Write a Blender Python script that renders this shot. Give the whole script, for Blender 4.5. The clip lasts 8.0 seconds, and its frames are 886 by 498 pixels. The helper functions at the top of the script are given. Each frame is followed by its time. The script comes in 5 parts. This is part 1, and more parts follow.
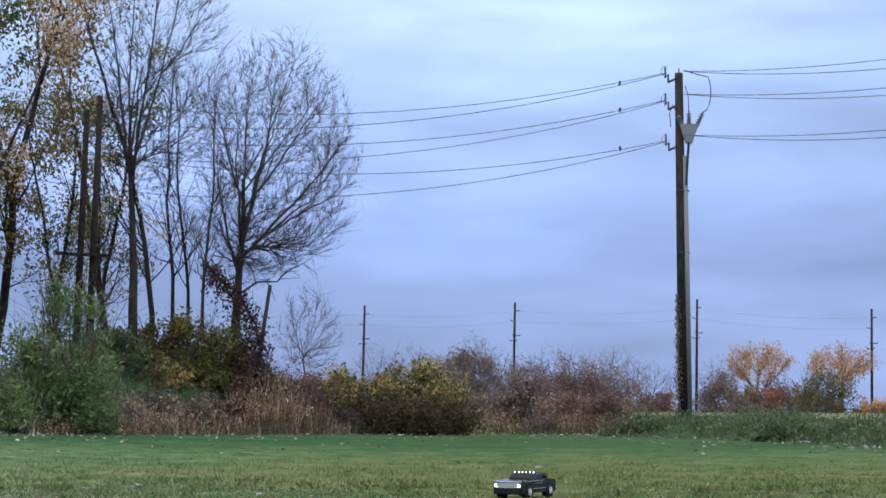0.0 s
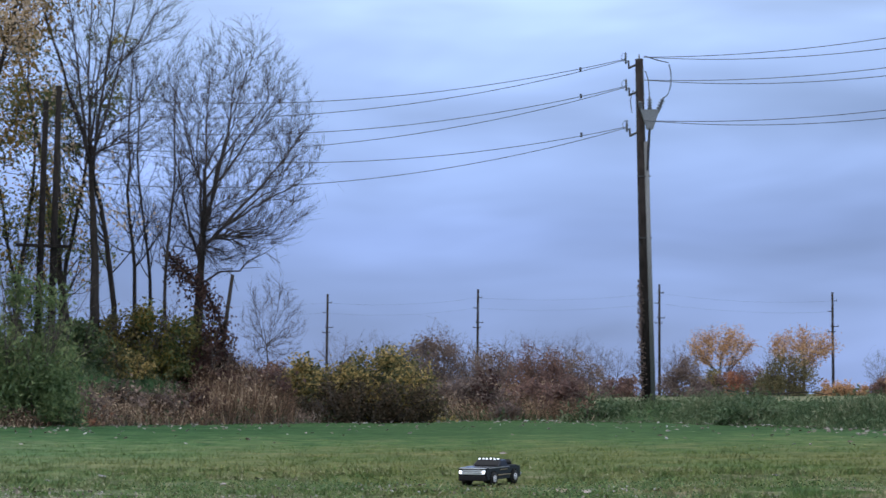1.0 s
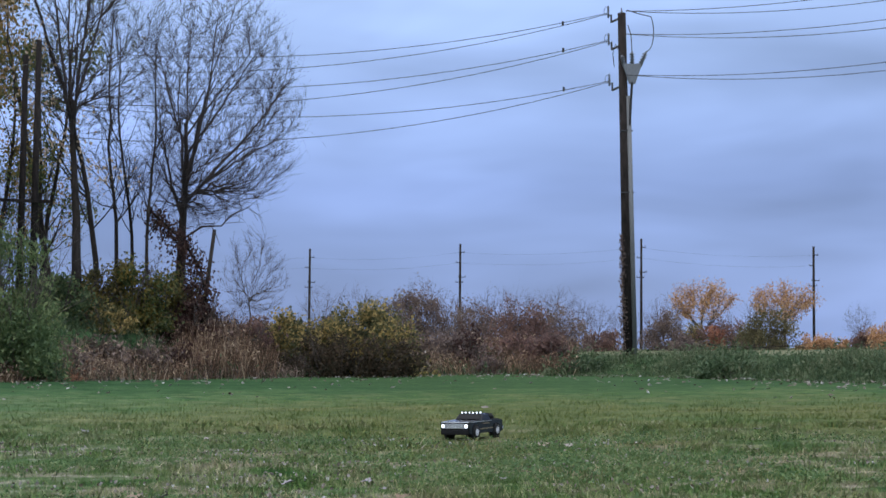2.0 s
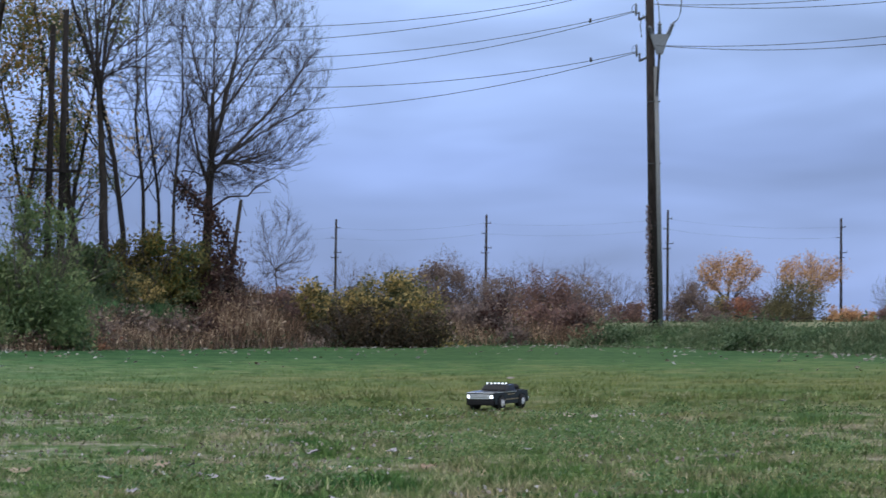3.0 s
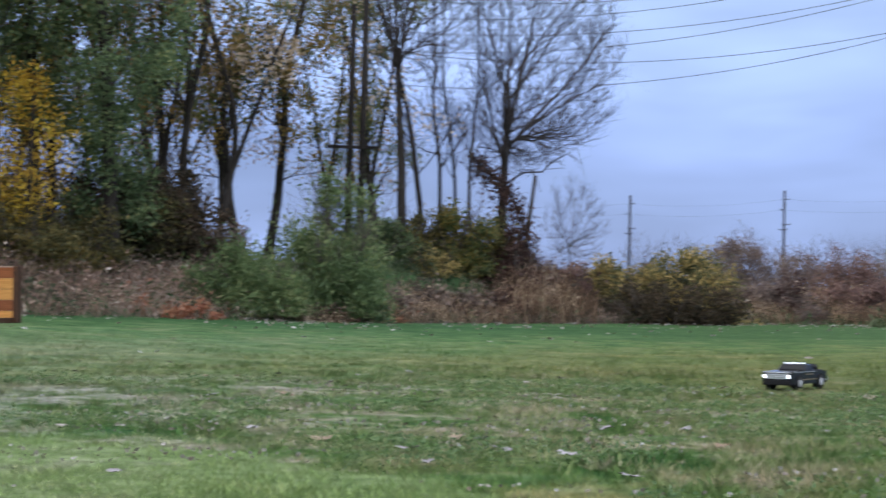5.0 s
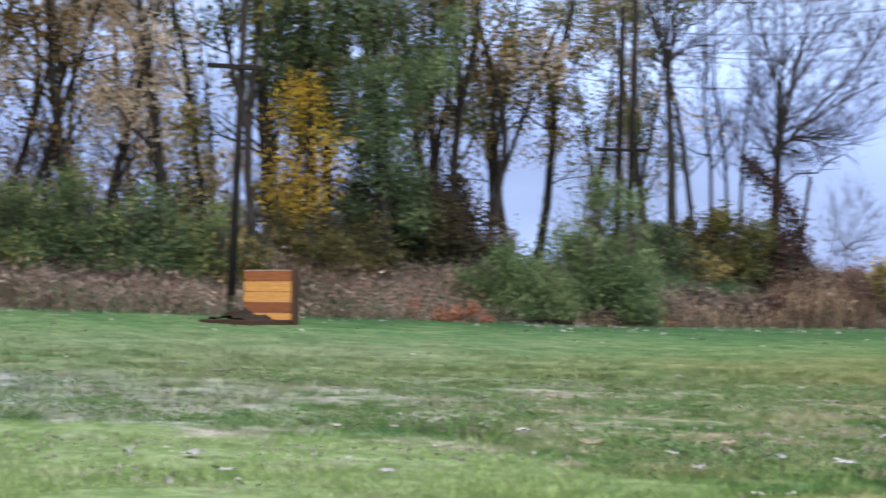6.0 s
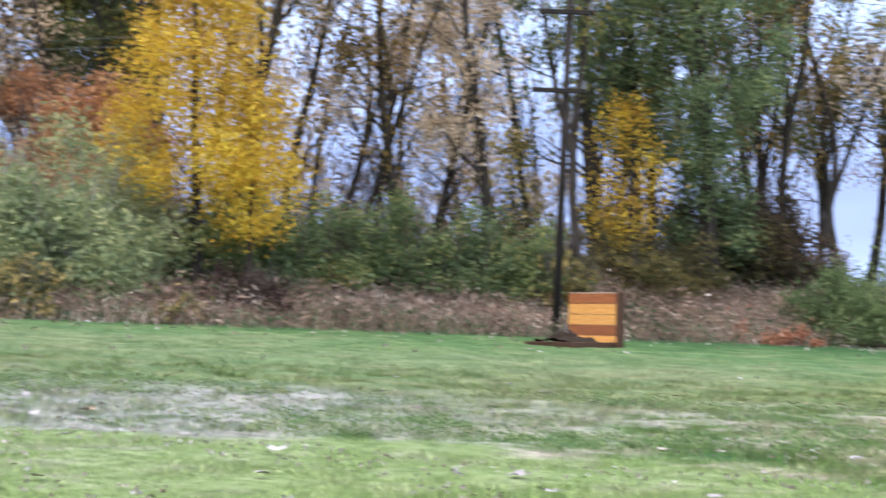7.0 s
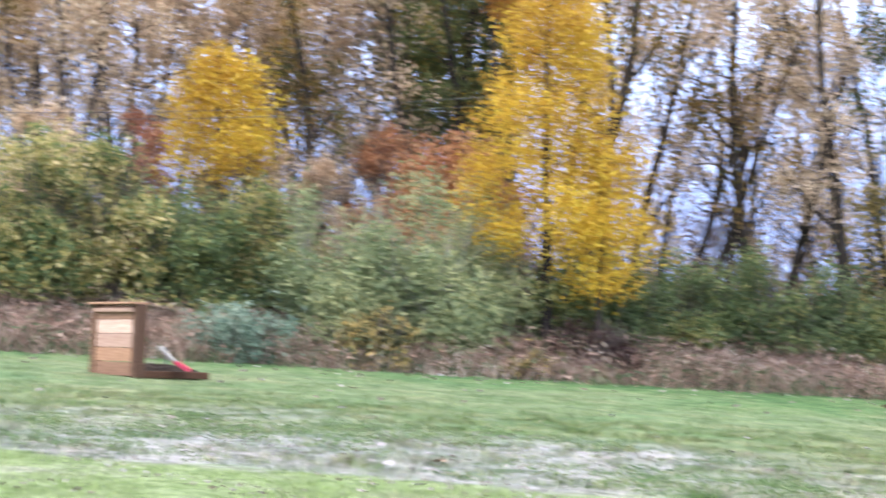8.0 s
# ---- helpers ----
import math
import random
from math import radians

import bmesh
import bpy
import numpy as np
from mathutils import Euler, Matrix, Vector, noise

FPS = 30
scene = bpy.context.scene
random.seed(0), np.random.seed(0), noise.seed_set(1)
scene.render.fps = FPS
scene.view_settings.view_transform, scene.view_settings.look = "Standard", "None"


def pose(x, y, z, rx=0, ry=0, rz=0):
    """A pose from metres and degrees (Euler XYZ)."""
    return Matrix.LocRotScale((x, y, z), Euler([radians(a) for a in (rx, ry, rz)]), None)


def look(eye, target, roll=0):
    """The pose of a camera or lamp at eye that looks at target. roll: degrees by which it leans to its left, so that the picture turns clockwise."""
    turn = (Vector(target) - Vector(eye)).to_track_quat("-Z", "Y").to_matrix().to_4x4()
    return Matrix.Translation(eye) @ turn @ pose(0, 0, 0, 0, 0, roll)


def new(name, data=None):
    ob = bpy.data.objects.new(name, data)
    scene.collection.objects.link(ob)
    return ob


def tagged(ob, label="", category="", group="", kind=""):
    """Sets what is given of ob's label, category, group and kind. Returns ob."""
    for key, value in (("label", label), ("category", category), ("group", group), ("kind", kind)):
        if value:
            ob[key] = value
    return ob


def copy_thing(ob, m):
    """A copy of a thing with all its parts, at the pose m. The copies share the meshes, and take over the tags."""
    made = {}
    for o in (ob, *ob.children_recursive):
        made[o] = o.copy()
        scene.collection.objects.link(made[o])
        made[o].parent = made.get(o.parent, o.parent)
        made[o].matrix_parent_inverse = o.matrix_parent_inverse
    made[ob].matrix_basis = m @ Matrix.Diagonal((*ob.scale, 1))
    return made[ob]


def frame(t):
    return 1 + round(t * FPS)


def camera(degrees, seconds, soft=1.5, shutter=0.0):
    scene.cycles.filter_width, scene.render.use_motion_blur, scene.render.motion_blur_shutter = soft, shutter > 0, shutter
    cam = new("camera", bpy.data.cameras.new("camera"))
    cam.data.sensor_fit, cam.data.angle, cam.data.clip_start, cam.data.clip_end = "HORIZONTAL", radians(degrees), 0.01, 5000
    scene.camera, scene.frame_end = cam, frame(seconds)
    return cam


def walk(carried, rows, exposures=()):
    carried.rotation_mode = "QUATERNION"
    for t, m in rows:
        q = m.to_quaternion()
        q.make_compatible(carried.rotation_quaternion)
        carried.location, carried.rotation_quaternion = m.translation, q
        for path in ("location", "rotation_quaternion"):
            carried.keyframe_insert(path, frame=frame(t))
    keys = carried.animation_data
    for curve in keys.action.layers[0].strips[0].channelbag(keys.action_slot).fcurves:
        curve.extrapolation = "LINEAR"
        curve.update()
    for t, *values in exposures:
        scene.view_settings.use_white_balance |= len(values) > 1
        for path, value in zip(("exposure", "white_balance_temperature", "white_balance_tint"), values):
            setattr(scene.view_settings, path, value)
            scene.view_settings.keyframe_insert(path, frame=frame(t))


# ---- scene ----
EYE = 0.75
cam = camera(30.50, 8.0, soft=1.5, shutter=0.5)
# seconds, yaw, pitch, roll of a camera that turns where it stands
ROWS = [
    (0, 0.03, 5.64, -0.24),
    (0.5, -0.34, 5.20, 0.03),
    (1, -1.23, 5.20, 0.44),
    (1.5, -1.91, 4.44, 0.62),
    (2.8, -1.39, 2.74, 0.23),
    (3, -0.94, 2.57, 0.32),
    (3.5, 0.64, 2.29, 0.03),
    (4, 2.88, 2.05, -0.24),
    (4.2, 3.96, 1.96, -0.35),
    (5.3, 11.90, 1.65, -0.42),
    (5.5, 13.75, 1.65, -0.47),
    (6, 18.85, 1.75, -0.56),
    (6.5, 24.51, 2.00, -0.39),
    (7, 30.26, 2.41, -0.81),
    (7.5, 35.86, 3.27, -1.27),
    (8, 42.50, 4.13, -1.94),
]
EXPOSURES = [(0.0, 0.03, 6500, 10), (0.5, -0.05, 6430, 10), (1.5, -0.21, 6380, 10), (3.0, -0.12, 6450, 10), (4.2, 0.0, 6500, 10), (5.5, 0.37, 6740, 10), (6.0, 0.63, 6860, 11), (6.5, 0.83, 6890, 12), (7.0, 1.03, 6880, 13), (8.0, 1.37, 6760, 17)]
walk(cam, [(t, pose(0, 0, EYE, 90 + pitch, roll, yaw)) for t, yaw, pitch, roll in ROWS], EXPOSURES)

# ---------------------------------------------------------------- light
world = bpy.data.worlds.new("overcast_sky")
scene.world = world
world.use_nodes = True
wn, wl = world.node_tree.nodes, world.node_tree.links
wn.clear()


def wnode(kind, **inputs):
    n = wn.new(kind)
    for key, value in inputs.items():
        n.inputs[key].default_value = value
    return n


SUN_EL, SUN_AZ = 38.0, -150.0
w_out = wnode("ShaderNodeOutputWorld")
w_bg = wnode("ShaderNodeBackground", Strength=1.0)
w_co = wnode("ShaderNodeTexCoord")
w_sep = wnode("ShaderNodeSeparateXYZ")
wl.new(w_co.outputs["Generated"], w_sep.inputs[0])
w_ramp = wnode("ShaderNodeValToRGB")
w_ramp.color_ramp.elements[0].position = 0.0
w_ramp.color_ramp.elements[0].color = (0.235, 0.335, 0.64, 1)
w_ramp.color_ramp.elements[1].position = 1.0
w_ramp.color_ramp.elements[1].color = (2.0, 2.1, 2.3, 1)
for at_el, c in ((0.10, (0.255, 0.36, 0.70)), (0.20, (0.42, 0.58, 0.97)), (0.27, (0.54, 0.72, 1.08)), (0.5, (1.35, 1.5, 1.75))):
    e = w_ramp.color_ramp.elements.new(at_el)
    e.color = (*c, 1)
wl.new(w_sep.outputs["Z"], w_ramp.inputs[0])
w_map = wnode("ShaderNodeMapping")
w_map.inputs["Scale"].default_value = (2.1, 2.1, 9.5)
wl.new(w_co.outputs["Generated"], w_map.inputs["Vector"])
w_noise = wnode("ShaderNodeTexNoise", Scale=1.6, Detail=3.0, Roughness=0.45)
wl.new(w_map.outputs[0], w_noise.inputs["Vector"])
w_shade = wnode("ShaderNodeMapRange")
w_shade.inputs["From Min"].default_value, w_shade.inputs["From Max"].default_value = 0.3, 0.72
w_shade.inputs["To Min"].default_value, w_shade.inputs["To Max"].default_value = 0.80, 1.34
wl.new(w_noise.outputs["Fac"], w_shade.inputs["Value"])
w_mul = wnode("ShaderNodeVectorMath")
w_mul.operation = "SCALE"
w_map2 = wnode("ShaderNodeMapping")
w_map2.inputs["Scale"].default_value = (2.2, 2.2, 8.0)
w_map2.inputs["Location"].default_value = (3.1, 0.7, 2.0)
wl.new(w_co.outputs["Generated"], w_map2.inputs["Vector"])
w_noise2 = wnode("ShaderNodeTexNoise", Scale=2.3, Detail=3.0, Roughness=0.5, Distortion=0.5)
wl.new(w_map2.outputs[0], w_noise2.inputs["Vector"])
w_streak = wnode("ShaderNodeMapRange")
w_streak.inputs["From Min"].default_value, w_streak.inputs["From Max"].default_value = 0.34, 0.68
w_streak.inputs["To Min"].default_value, w_streak.inputs["To Max"].default_value = 0.86, 1.15
wl.new(w_noise2.outputs["Fac"], w_streak.inputs["Value"])
w_both = wnode("ShaderNodeMath")
w_both.operation = "MULTIPLY"
wl.new(w_shade.outputs[0], w_both.inputs[0])
wl.new(w_streak.outputs[0], w_both.inputs[1])
wl.new(w_ramp.outputs["Color"], w_mul.inputs[0])
wl.new(w_both.outputs[0], w_mul.inputs["Scale"])
w_sky = wnode("ShaderNodeTexSky")
w_sky.sky_type, w_sky.sun_disc = "NISHITA", False
w_sky.sun_elevation, w_sky.sun_rotation = radians(SUN_EL), radians(SUN_AZ)
w_sky2 = wnode("ShaderNodeVectorMath")
w_sky2.operation = "SCALE"
w_sky2.inputs["Scale"].default_value = 0.012
wl.new(w_sky.outputs[0], w_sky2.inputs[0])
w_add = wnode("ShaderNodeVectorMath")
w_add.operation = "ADD"
wl.new(w_mul.outputs[0], w_add.inputs[0])
wl.new(w_sky2.outputs[0], w_add.inputs[1])
wl.new(w_add.outputs[0], w_bg.inputs["Color"])
wl.new(w_bg.outputs[0], w_out.inputs[0])

sun = new("sun", bpy.data.lights.new("sun", "SUN"))
sun.data.energy, sun.data.angle, sun.data.color = 0.9, radians(25), (1.0, 0.95, 0.88)
sd = Vector((math.sin(radians(SUN_AZ)) * math.cos(radians(SUN_EL)), math.cos(radians(SUN_AZ)) * math.cos(radians(SUN_EL)), math.sin(radians(SUN_EL))))
sun.matrix_world = look(sd * 80, (0, 0, 0))


# ---------------------------------------------------------------- materials
class Mat:
    """A node material with small helpers."""

    def __init__(self, name, rough=0.8, metal=0.0, spec=0.3):
        self.m = bpy.data.materials.new(name)
        self.m.use_nodes = True
        self.n, self.l = self.m.node_tree.nodes, self.m.node_tree.links
        self.b = self.n["Principled BSDF"]
        self.b.inputs["Roughness"].default_value = rough
        self.b.inputs["Metallic"].default_value = metal
        self.b.inputs["Specular IOR Level"].default_value = spec

    def node(self, kind, **inputs):
        n = self.n.new(kind)
        for key, value in inputs.items():
            n.inputs[key].default_value = value
        return n

    def coords(self, scale=(1, 1, 1), space="Object"):
        if space == "World":
            c = self.node("ShaderNodeNewGeometry").outputs["Position"]
        else:
            c = self.node("ShaderNodeTexCoord").outputs[space]
        mp = self.node("ShaderNodeMapping")
        mp.inputs["Scale"].default_value = scale
        self.l.new(c, mp.inputs["Vector"])
        return mp.outputs[0]

    def noise(self, co, scale, detail=4.0, rough=0.6):
        n = self.node("ShaderNodeTexNoise", Scale=scale, Detail=detail, Roughness=rough)
        self.l.new(co, n.inputs["Vector"])
        return n.outputs["Fac"]

    def ramp(self, fac, stops):
        r = self.node("ShaderNodeValToRGB")
        while len(r.color_ramp.elements) < len(stops):
            r.color_ramp.elements.new(0.5)
        for e, (p, c) in zip(r.color_ramp.elements, stops):
            e.position, e.color = p, (*c, 1)
        self.l.new(fac, r.inputs[0])
        return r.outputs["Color"]

    def mix(self, fac, a, b, mode="MIX"):
        x = self.node("ShaderNodeMix")
        x.data_type, x.blend_type = "RGBA", mode
        for sock, v in ((x.inputs[0], fac), (x.inputs[6], a), (x.inputs[7], b)):
            if hasattr(v, "links"):
                self.l.new(v, sock)
            else:
                sock.default_value = v if isinstance(v, float) else (*v, 1)
        return x.outputs[2]

    def range(self, v, a, b, c=0.0, d=1.0):
        r = self.node("ShaderNodeMapRange")
        for k, val in zip(("From Min", "From Max", "To Min", "To Max"), (a, b, c, d)):
            r.inputs[k].default_value = val
        self.l.new(v, r.inputs["Value"])
        return r.outputs[0]

    def math(self, op, a, b=0.0):
        x = self.node("ShaderNodeMath")
        x.operation = op
        for sock, v in ((x.inputs[0], a), (x.inputs[1], b)):
            if hasattr(v, "links"):
                self.l.new(v, sock)
            else:
                sock.default_value = v
        return x.outputs[0]

    def colour(self, c):
        if hasattr(c, "links"):
            self.l.new(c, self.b.inputs["Base Color"])
        else:
            self.b.inputs["Base Color"].default_value = (*c, 1)
        return self

    def bump(self, h, strength=0.4, dist=0.01):
        b = self.node("ShaderNodeBump", Strength=strength, Distance=dist)
        self.l.new(h, b.inputs["Height"])
        self.l.new(b.outputs[0], self.b.inputs["Normal"])
        return self


def leaf_mat(name, stops, patch=0.5, through_light=0.45):
    """Leaves: a colour for each leaf, and a drift over the crown."""
    m = Mat(name, 0.65, 0, 0.25)
    geo = m.node("ShaderNodeNewGeometry")
    drift = m.noise(m.coords(space="World"), patch, 2.0)
    f = m.math("ADD", m.math("MULTIPLY", geo.outputs["Random Per Island"], 0.58), m.math("MULTIPLY", m.range(drift, 0.3, 0.7), 0.42))
    col = m.ramp(f, stops)
    m.colour(col)
    tr = m.node("ShaderNodeBsdfTranslucent")
    m.l.new(col, tr.inputs["Color"])
    ms = m.node("ShaderNodeMixShader", Fac=through_light)
    m.l.new(m.b.outputs[0], ms.inputs[1])
    m.l.new(tr.outputs[0], ms.inputs[2])
    m.l.new(ms.outputs[0], m.n["Material Output"].inputs["Surface"])
    return m.m


def bark_mat(name, dark, light, scale=9.0):
    m = Mat(name, 0.9, 0, 0.15)
    co = m.coords((1, 1, 0.25))
    f = m.noise(co, scale, 6.0, 0.65)
    m.colour(m.ramp(f, ((0.3, dark), (0.72, light))))
    return m.bump(f, 0.8, 0.02).m


def wood_mat(name, dark, light, rough=0.75):
    """Timber: grain along x, and a tone for each board."""
    m = Mat(name, rough, 0, 0.25)
    co = m.coords((1.2, 14, 14))
    f = m.noise(co, 3.0, 6.0, 0.6)
    col = m.ramp(f, ((0.25, dark), (0.75, light)))
    info = m.node("ShaderNodeObjectInfo")
    tone = m.ramp(info.outputs["Random"], ((0.0, (0.62, 0.55, 0.5)), (0.5, (1.0, 0.95, 0.9)), (1.0, (1.25, 1.15, 1.0))))
    m.colour(m.mix(1.0, col, tone, "MULTIPLY"))
    return m.bump(f, 0.35, 0.004).m


def plain(name, c, rough=0.5, metal=0.0, spec=0.4, vary=0.15, scale=20.0):
    m = Mat(name, rough, metal, spec)
    f = m.noise(m.coords(), scale, 4.0)
    lo = tuple(v * (1 - vary) for v in c)
    hi = tuple(min(1.0, v * (1 + vary)) for v in c)
    m.colour(m.ramp(f, ((0.3, lo), (0.7, hi))))
    return m.m


def glow(name, c, strength):
    m = Mat(name, 0.2)
    m.colour((0.9, 0.9, 0.9))
    m.b.inputs["Emission Color"].default_value = (*c, 1)
    m.b.inputs["Emission Strength"].default_value = strength
    return m.m


def turf(name, blade):
    """Lawn: mown strip, worn and dry patches, deep green far side; blades share the ground's patches."""
    m = Mat(name, 0.95, 0, 0.04)
    w = m.coords(space="World")
    big = m.noise(w, 0.22, 3.0)
    mid = m.noise(w, 1.15, 5.0, 0.66)
    fine = m.noise(w, 9.0, 5.0, 0.7)
    green = m.ramp(mid, ((0.32, (0.026, 0.080, 0.026)), (0.48, (0.074, 0.132, 0.042)), (0.66, (0.172, 0.172, 0.080))))
    dry = m.ramp(fine, ((0.3, (0.12, 0.105, 0.08)), (0.7, (0.31, 0.28, 0.235))))
    sep = m.node("ShaderNodeSeparateXYZ")
    m.l.new(w, sep.inputs[0])
    # to the west the dead grass is bleached grey
    bleached = m.ramp(fine, ((0.3, (0.12, 0.115, 0.11)), (0.7, (0.34, 0.33, 0.325))))
    dry = m.mix(m.range(sep.outputs["X"], -1.5, -5.5), dry, bleached)
    dist = m.node("ShaderNodeVectorMath")
    dist.operation = "LENGTH"
    m.l.new(w, dist.inputs[0])
    r = m.math("ADD", dist.outputs["Value"], m.math("MULTIPLY", m.math("SUBTRACT", m.noise(m.coords((0.35, 0.12, 1), "World"), 1.0, 4.0), 0.5), 16.0))
    olive_w = m.mix(m.range(big, 0.35, 0.65), (0.053, 0.09, 0.037), (0.102, 0.115, 0.058))
    olive_e = m.mix(m.range(big, 0.35, 0.65), (0.054, 0.080, 0.026), (0.112, 0.107, 0.043))
    olive = m.mix(m.range(sep.outputs["X"], -7.0, -1.0), olive_w, olive_e)
    a = m.mix(m.math("MULTIPLY", m.range(r, 9.5, 14), m.range(r, 30, 21, 0, 0.75)), green, olive)
    streak = m.noise(m.coords((0.12, 0.5, 1), "World"), 1.0, 3.0)
    deep = m.mix(m.range(m.math("ADD", m.math("MULTIPLY", mid, 0.4), m.math("MULTIPLY", streak, 0.6)), 0.38, 0.62), (0.020, 0.053, 0.017), (0.040, 0.079, 0.026))
    a = m.mix(m.range(r, 20, 32), a, deep)
    clump = m.noise(w, 3.2, 4.0, 0.6)
    west = m.range(sep.outputs["X"], -3.0, -7.5, 0.0, 0.09)
    worn = m.math("MULTIPLY", m.range(m.math("ADD", west, m.math("ADD", m.math("MULTIPLY", mid, 0.45), m.math("ADD", m.math("MULTIPLY", clump, 0.35), m.math("MULTIPLY", fine, 0.2)))), 0.472, 0.556),
                  m.math("MULTIPLY", m.range(r, 15, 11), m.range(r, 5.5, 7.5)))
    a = m.mix(m.math("MULTIPLY", worn, 0.64), a, dry)
    field = m.mix(m.range(mid, 0.35, 0.65), (0.085, 0.105, 0.055), (0.15, 0.145, 0.085))
    a = m.mix(m.range(dist.outputs["Value"], 51, 56), a, field)
    # brightness and a bluer cast painted into the lawn colour towards the west
    lush_or_bright = m.range(sep.outputs["X"], 1.0, -4.5, 1.0, 1.17)
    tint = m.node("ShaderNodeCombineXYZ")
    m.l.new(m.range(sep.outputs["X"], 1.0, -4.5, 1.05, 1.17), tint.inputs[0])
    m.l.new(lush_or_bright, tint.inputs[1])
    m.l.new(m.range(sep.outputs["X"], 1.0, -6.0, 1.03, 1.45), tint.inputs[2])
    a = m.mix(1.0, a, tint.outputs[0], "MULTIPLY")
    a = m.mix(1.0, a, m.ramp(clump, ((0.32, (0.62, 0.68, 0.62)), (0.5, (1.02, 1.03, 0.98)), (0.68, (1.5, 1.38, 1.4)))), "MULTIPLY")
    # mown strip close by
    side = m.math("MAXIMUM", m.math("MULTIPLY", m.math("ADD", sep.outputs["X"], 2.6), 0.9), 0.0)
    back = m.math("MAXIMUM", m.math("MULTIPLY", m.math("ADD", sep.outputs["X"], 4.6), -0.6), 0.0)
    edge = m.math("ADD", m.math("ADD", sep.outputs["Y"], m.math("ADD", side, back)), m.math("MULTIPLY", m.math("SUBTRACT", mid, 0.5), 1.6))
    strip = m.range(edge, 7.75, 7.45)
    mown = m.mix(m.range(fine, 0.3, 0.7), (0.125, 0.195, 0.075), (0.195, 0.252, 0.118))
    mown = m.mix(m.math("MULTIPLY", m.range(m.math("ADD", m.math("MULTIPLY", mid, 0.5), m.math("MULTIPLY", clump, 0.5)), 0.54, 0.64), 0.45), mown, dry)
    a = m.mix(m.math("MULTIPLY", strip, 0.9), a, mown)
    if blade:
        geo = m.node("ShaderNodeNewGeometry")
        tone = m.ramp(geo.outputs["Random Per Island"], ((0.0, (0.85, 0.98, 0.75)), (0.5, (1.45, 1.56, 1.24)), (0.84, (1.95, 1.92, 1.58)), (0.92, (2.45, 2.2, 1.9)), (1.0, (3.2, 2.9, 2.7))))
        a = m.mix(1.0, a, tone, "MULTIPLY")
        tr = m.node("ShaderNodeBsdfTranslucent")
        m.l.new(a, tr.inputs["Color"])
        up = m.node("ShaderNodeCombineXYZ", Z=1.0)
        m.l.new(up.outputs[0], m.b.inputs["Normal"])
        ms = m.node("ShaderNodeMixShader", Fac=0.25)
        m.l.new(m.b.outputs[0], ms.inputs[1])
        m.l.new(tr.outputs[0], ms.inputs[2])
        m.l.new(ms.outputs[0], m.n["Material Output"].inputs["Surface"])
        m.colour(a)
    else:
        soil = m.ramp(fine, ((0.3, (0.45, 0.44, 0.42)), (0.7, (0.95, 0.93, 0.92))))
        m.colour(m.mix(m.range(r, 16, 9), a, m.mix(1.0, a, soil, "MULTIPLY")))
        m.bump(fine, 0.3, 0.02)
    return m.m


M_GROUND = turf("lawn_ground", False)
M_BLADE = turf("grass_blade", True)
M_BARK = bark_mat("bark_grey_brown", (0.023, 0.0185, 0.016), (0.074, 0.06, 0.05))
M_BARK_GREY = bark_mat("bark_grey", (0.034, 0.029, 0.029), (0.095, 0.08, 0.08), 6.0)
M_BARK_DARK = bark_mat("bark_dark", (0.021, 0.0173, 0.0158), (0.0638, 0.0525, 0.045))
M_TWIG = bark_mat("twig_brown", (0.06, 0.05, 0.045), (0.15, 0.125, 0.11), 3.0)
M_PALE = bark_mat("pale_dead_wood", (0.16, 0.15, 0.13), (0.38, 0.36, 0.33), 6.0)
M_POLE = bark_mat("weathered_pole", (0.012, 0.0098, 0.009), (0.042, 0.034, 0.031), 12.0)
L_POPLAR = leaf_mat("leaf_yellow_brown", ((0.2, (0.06585, 0.08073, 0.03222)), (0.45, (0.1709, 0.1151, 0.03654)), (0.7, (0.3426, 0.202, 0.05121)), (0.9, (0.3953, 0.2559, 0.1611))))
L_TAN = leaf_mat("leaf_tan", ((0.2, (0.29, 0.215, 0.145)), (0.6, (0.64, 0.475, 0.32)), (0.9, (0.83, 0.68, 0.51))))
L_OLIVE = leaf_mat("leaf_olive", ((0.2, (0.0598, 0.0841, 0.0337)), (0.55, (0.112, 0.14, 0.0523)), (0.85, (0.317, 0.235, 0.0561))))
L_IVY = leaf_mat("leaf_dark_green", ((0.2, (0.07024, 0.1108, 0.0541)), (0.6, (0.1405, 0.1945, 0.09016)), (0.9, (0.2922, 0.3106, 0.12))))
L_GOLD = leaf_mat("leaf_golden", ((0.2, (0.352, 0.2, 0.0352)), (0.5, (0.5865, 0.3734, 0.04928)), (0.85, (0.7272, 0.56, 0.07744))))
L_FRESH = leaf_mat("leaf_fresh_green", ((0.2, (0.08085, 0.1262, 0.05652)), (0.55, (0.1443, 0.2065, 0.08482)), (0.9, (0.2772, 0.3098, 0.1413))))
L_GREEN = leaf_mat("leaf_green", ((0.2, (0.08763, 0.1332, 0.06347)), (0.55, (0.1671, 0.2283, 0.09226)), (0.9, (0.4382, 0.3721, 0.1298))))
L_MIX = leaf_mat("leaf_mixed_autumn", ((0.2, (0.07762, 0.1323, 0.05439)), (0.45, (0.1863, 0.2334, 0.09315)), (0.65, (0.4657, 0.3887, 0.1391)), (0.9, (0.7762, 0.652, 0.3726))), 0.8)
L_CLOVER = leaf_mat("leaf_clover", ((0.2, (0.07426, 0.1352, 0.05382)), (0.6, (0.1238, 0.1904, 0.07176)), (0.9, (0.2228, 0.2518, 0.1136))), 1.5, 0.25)
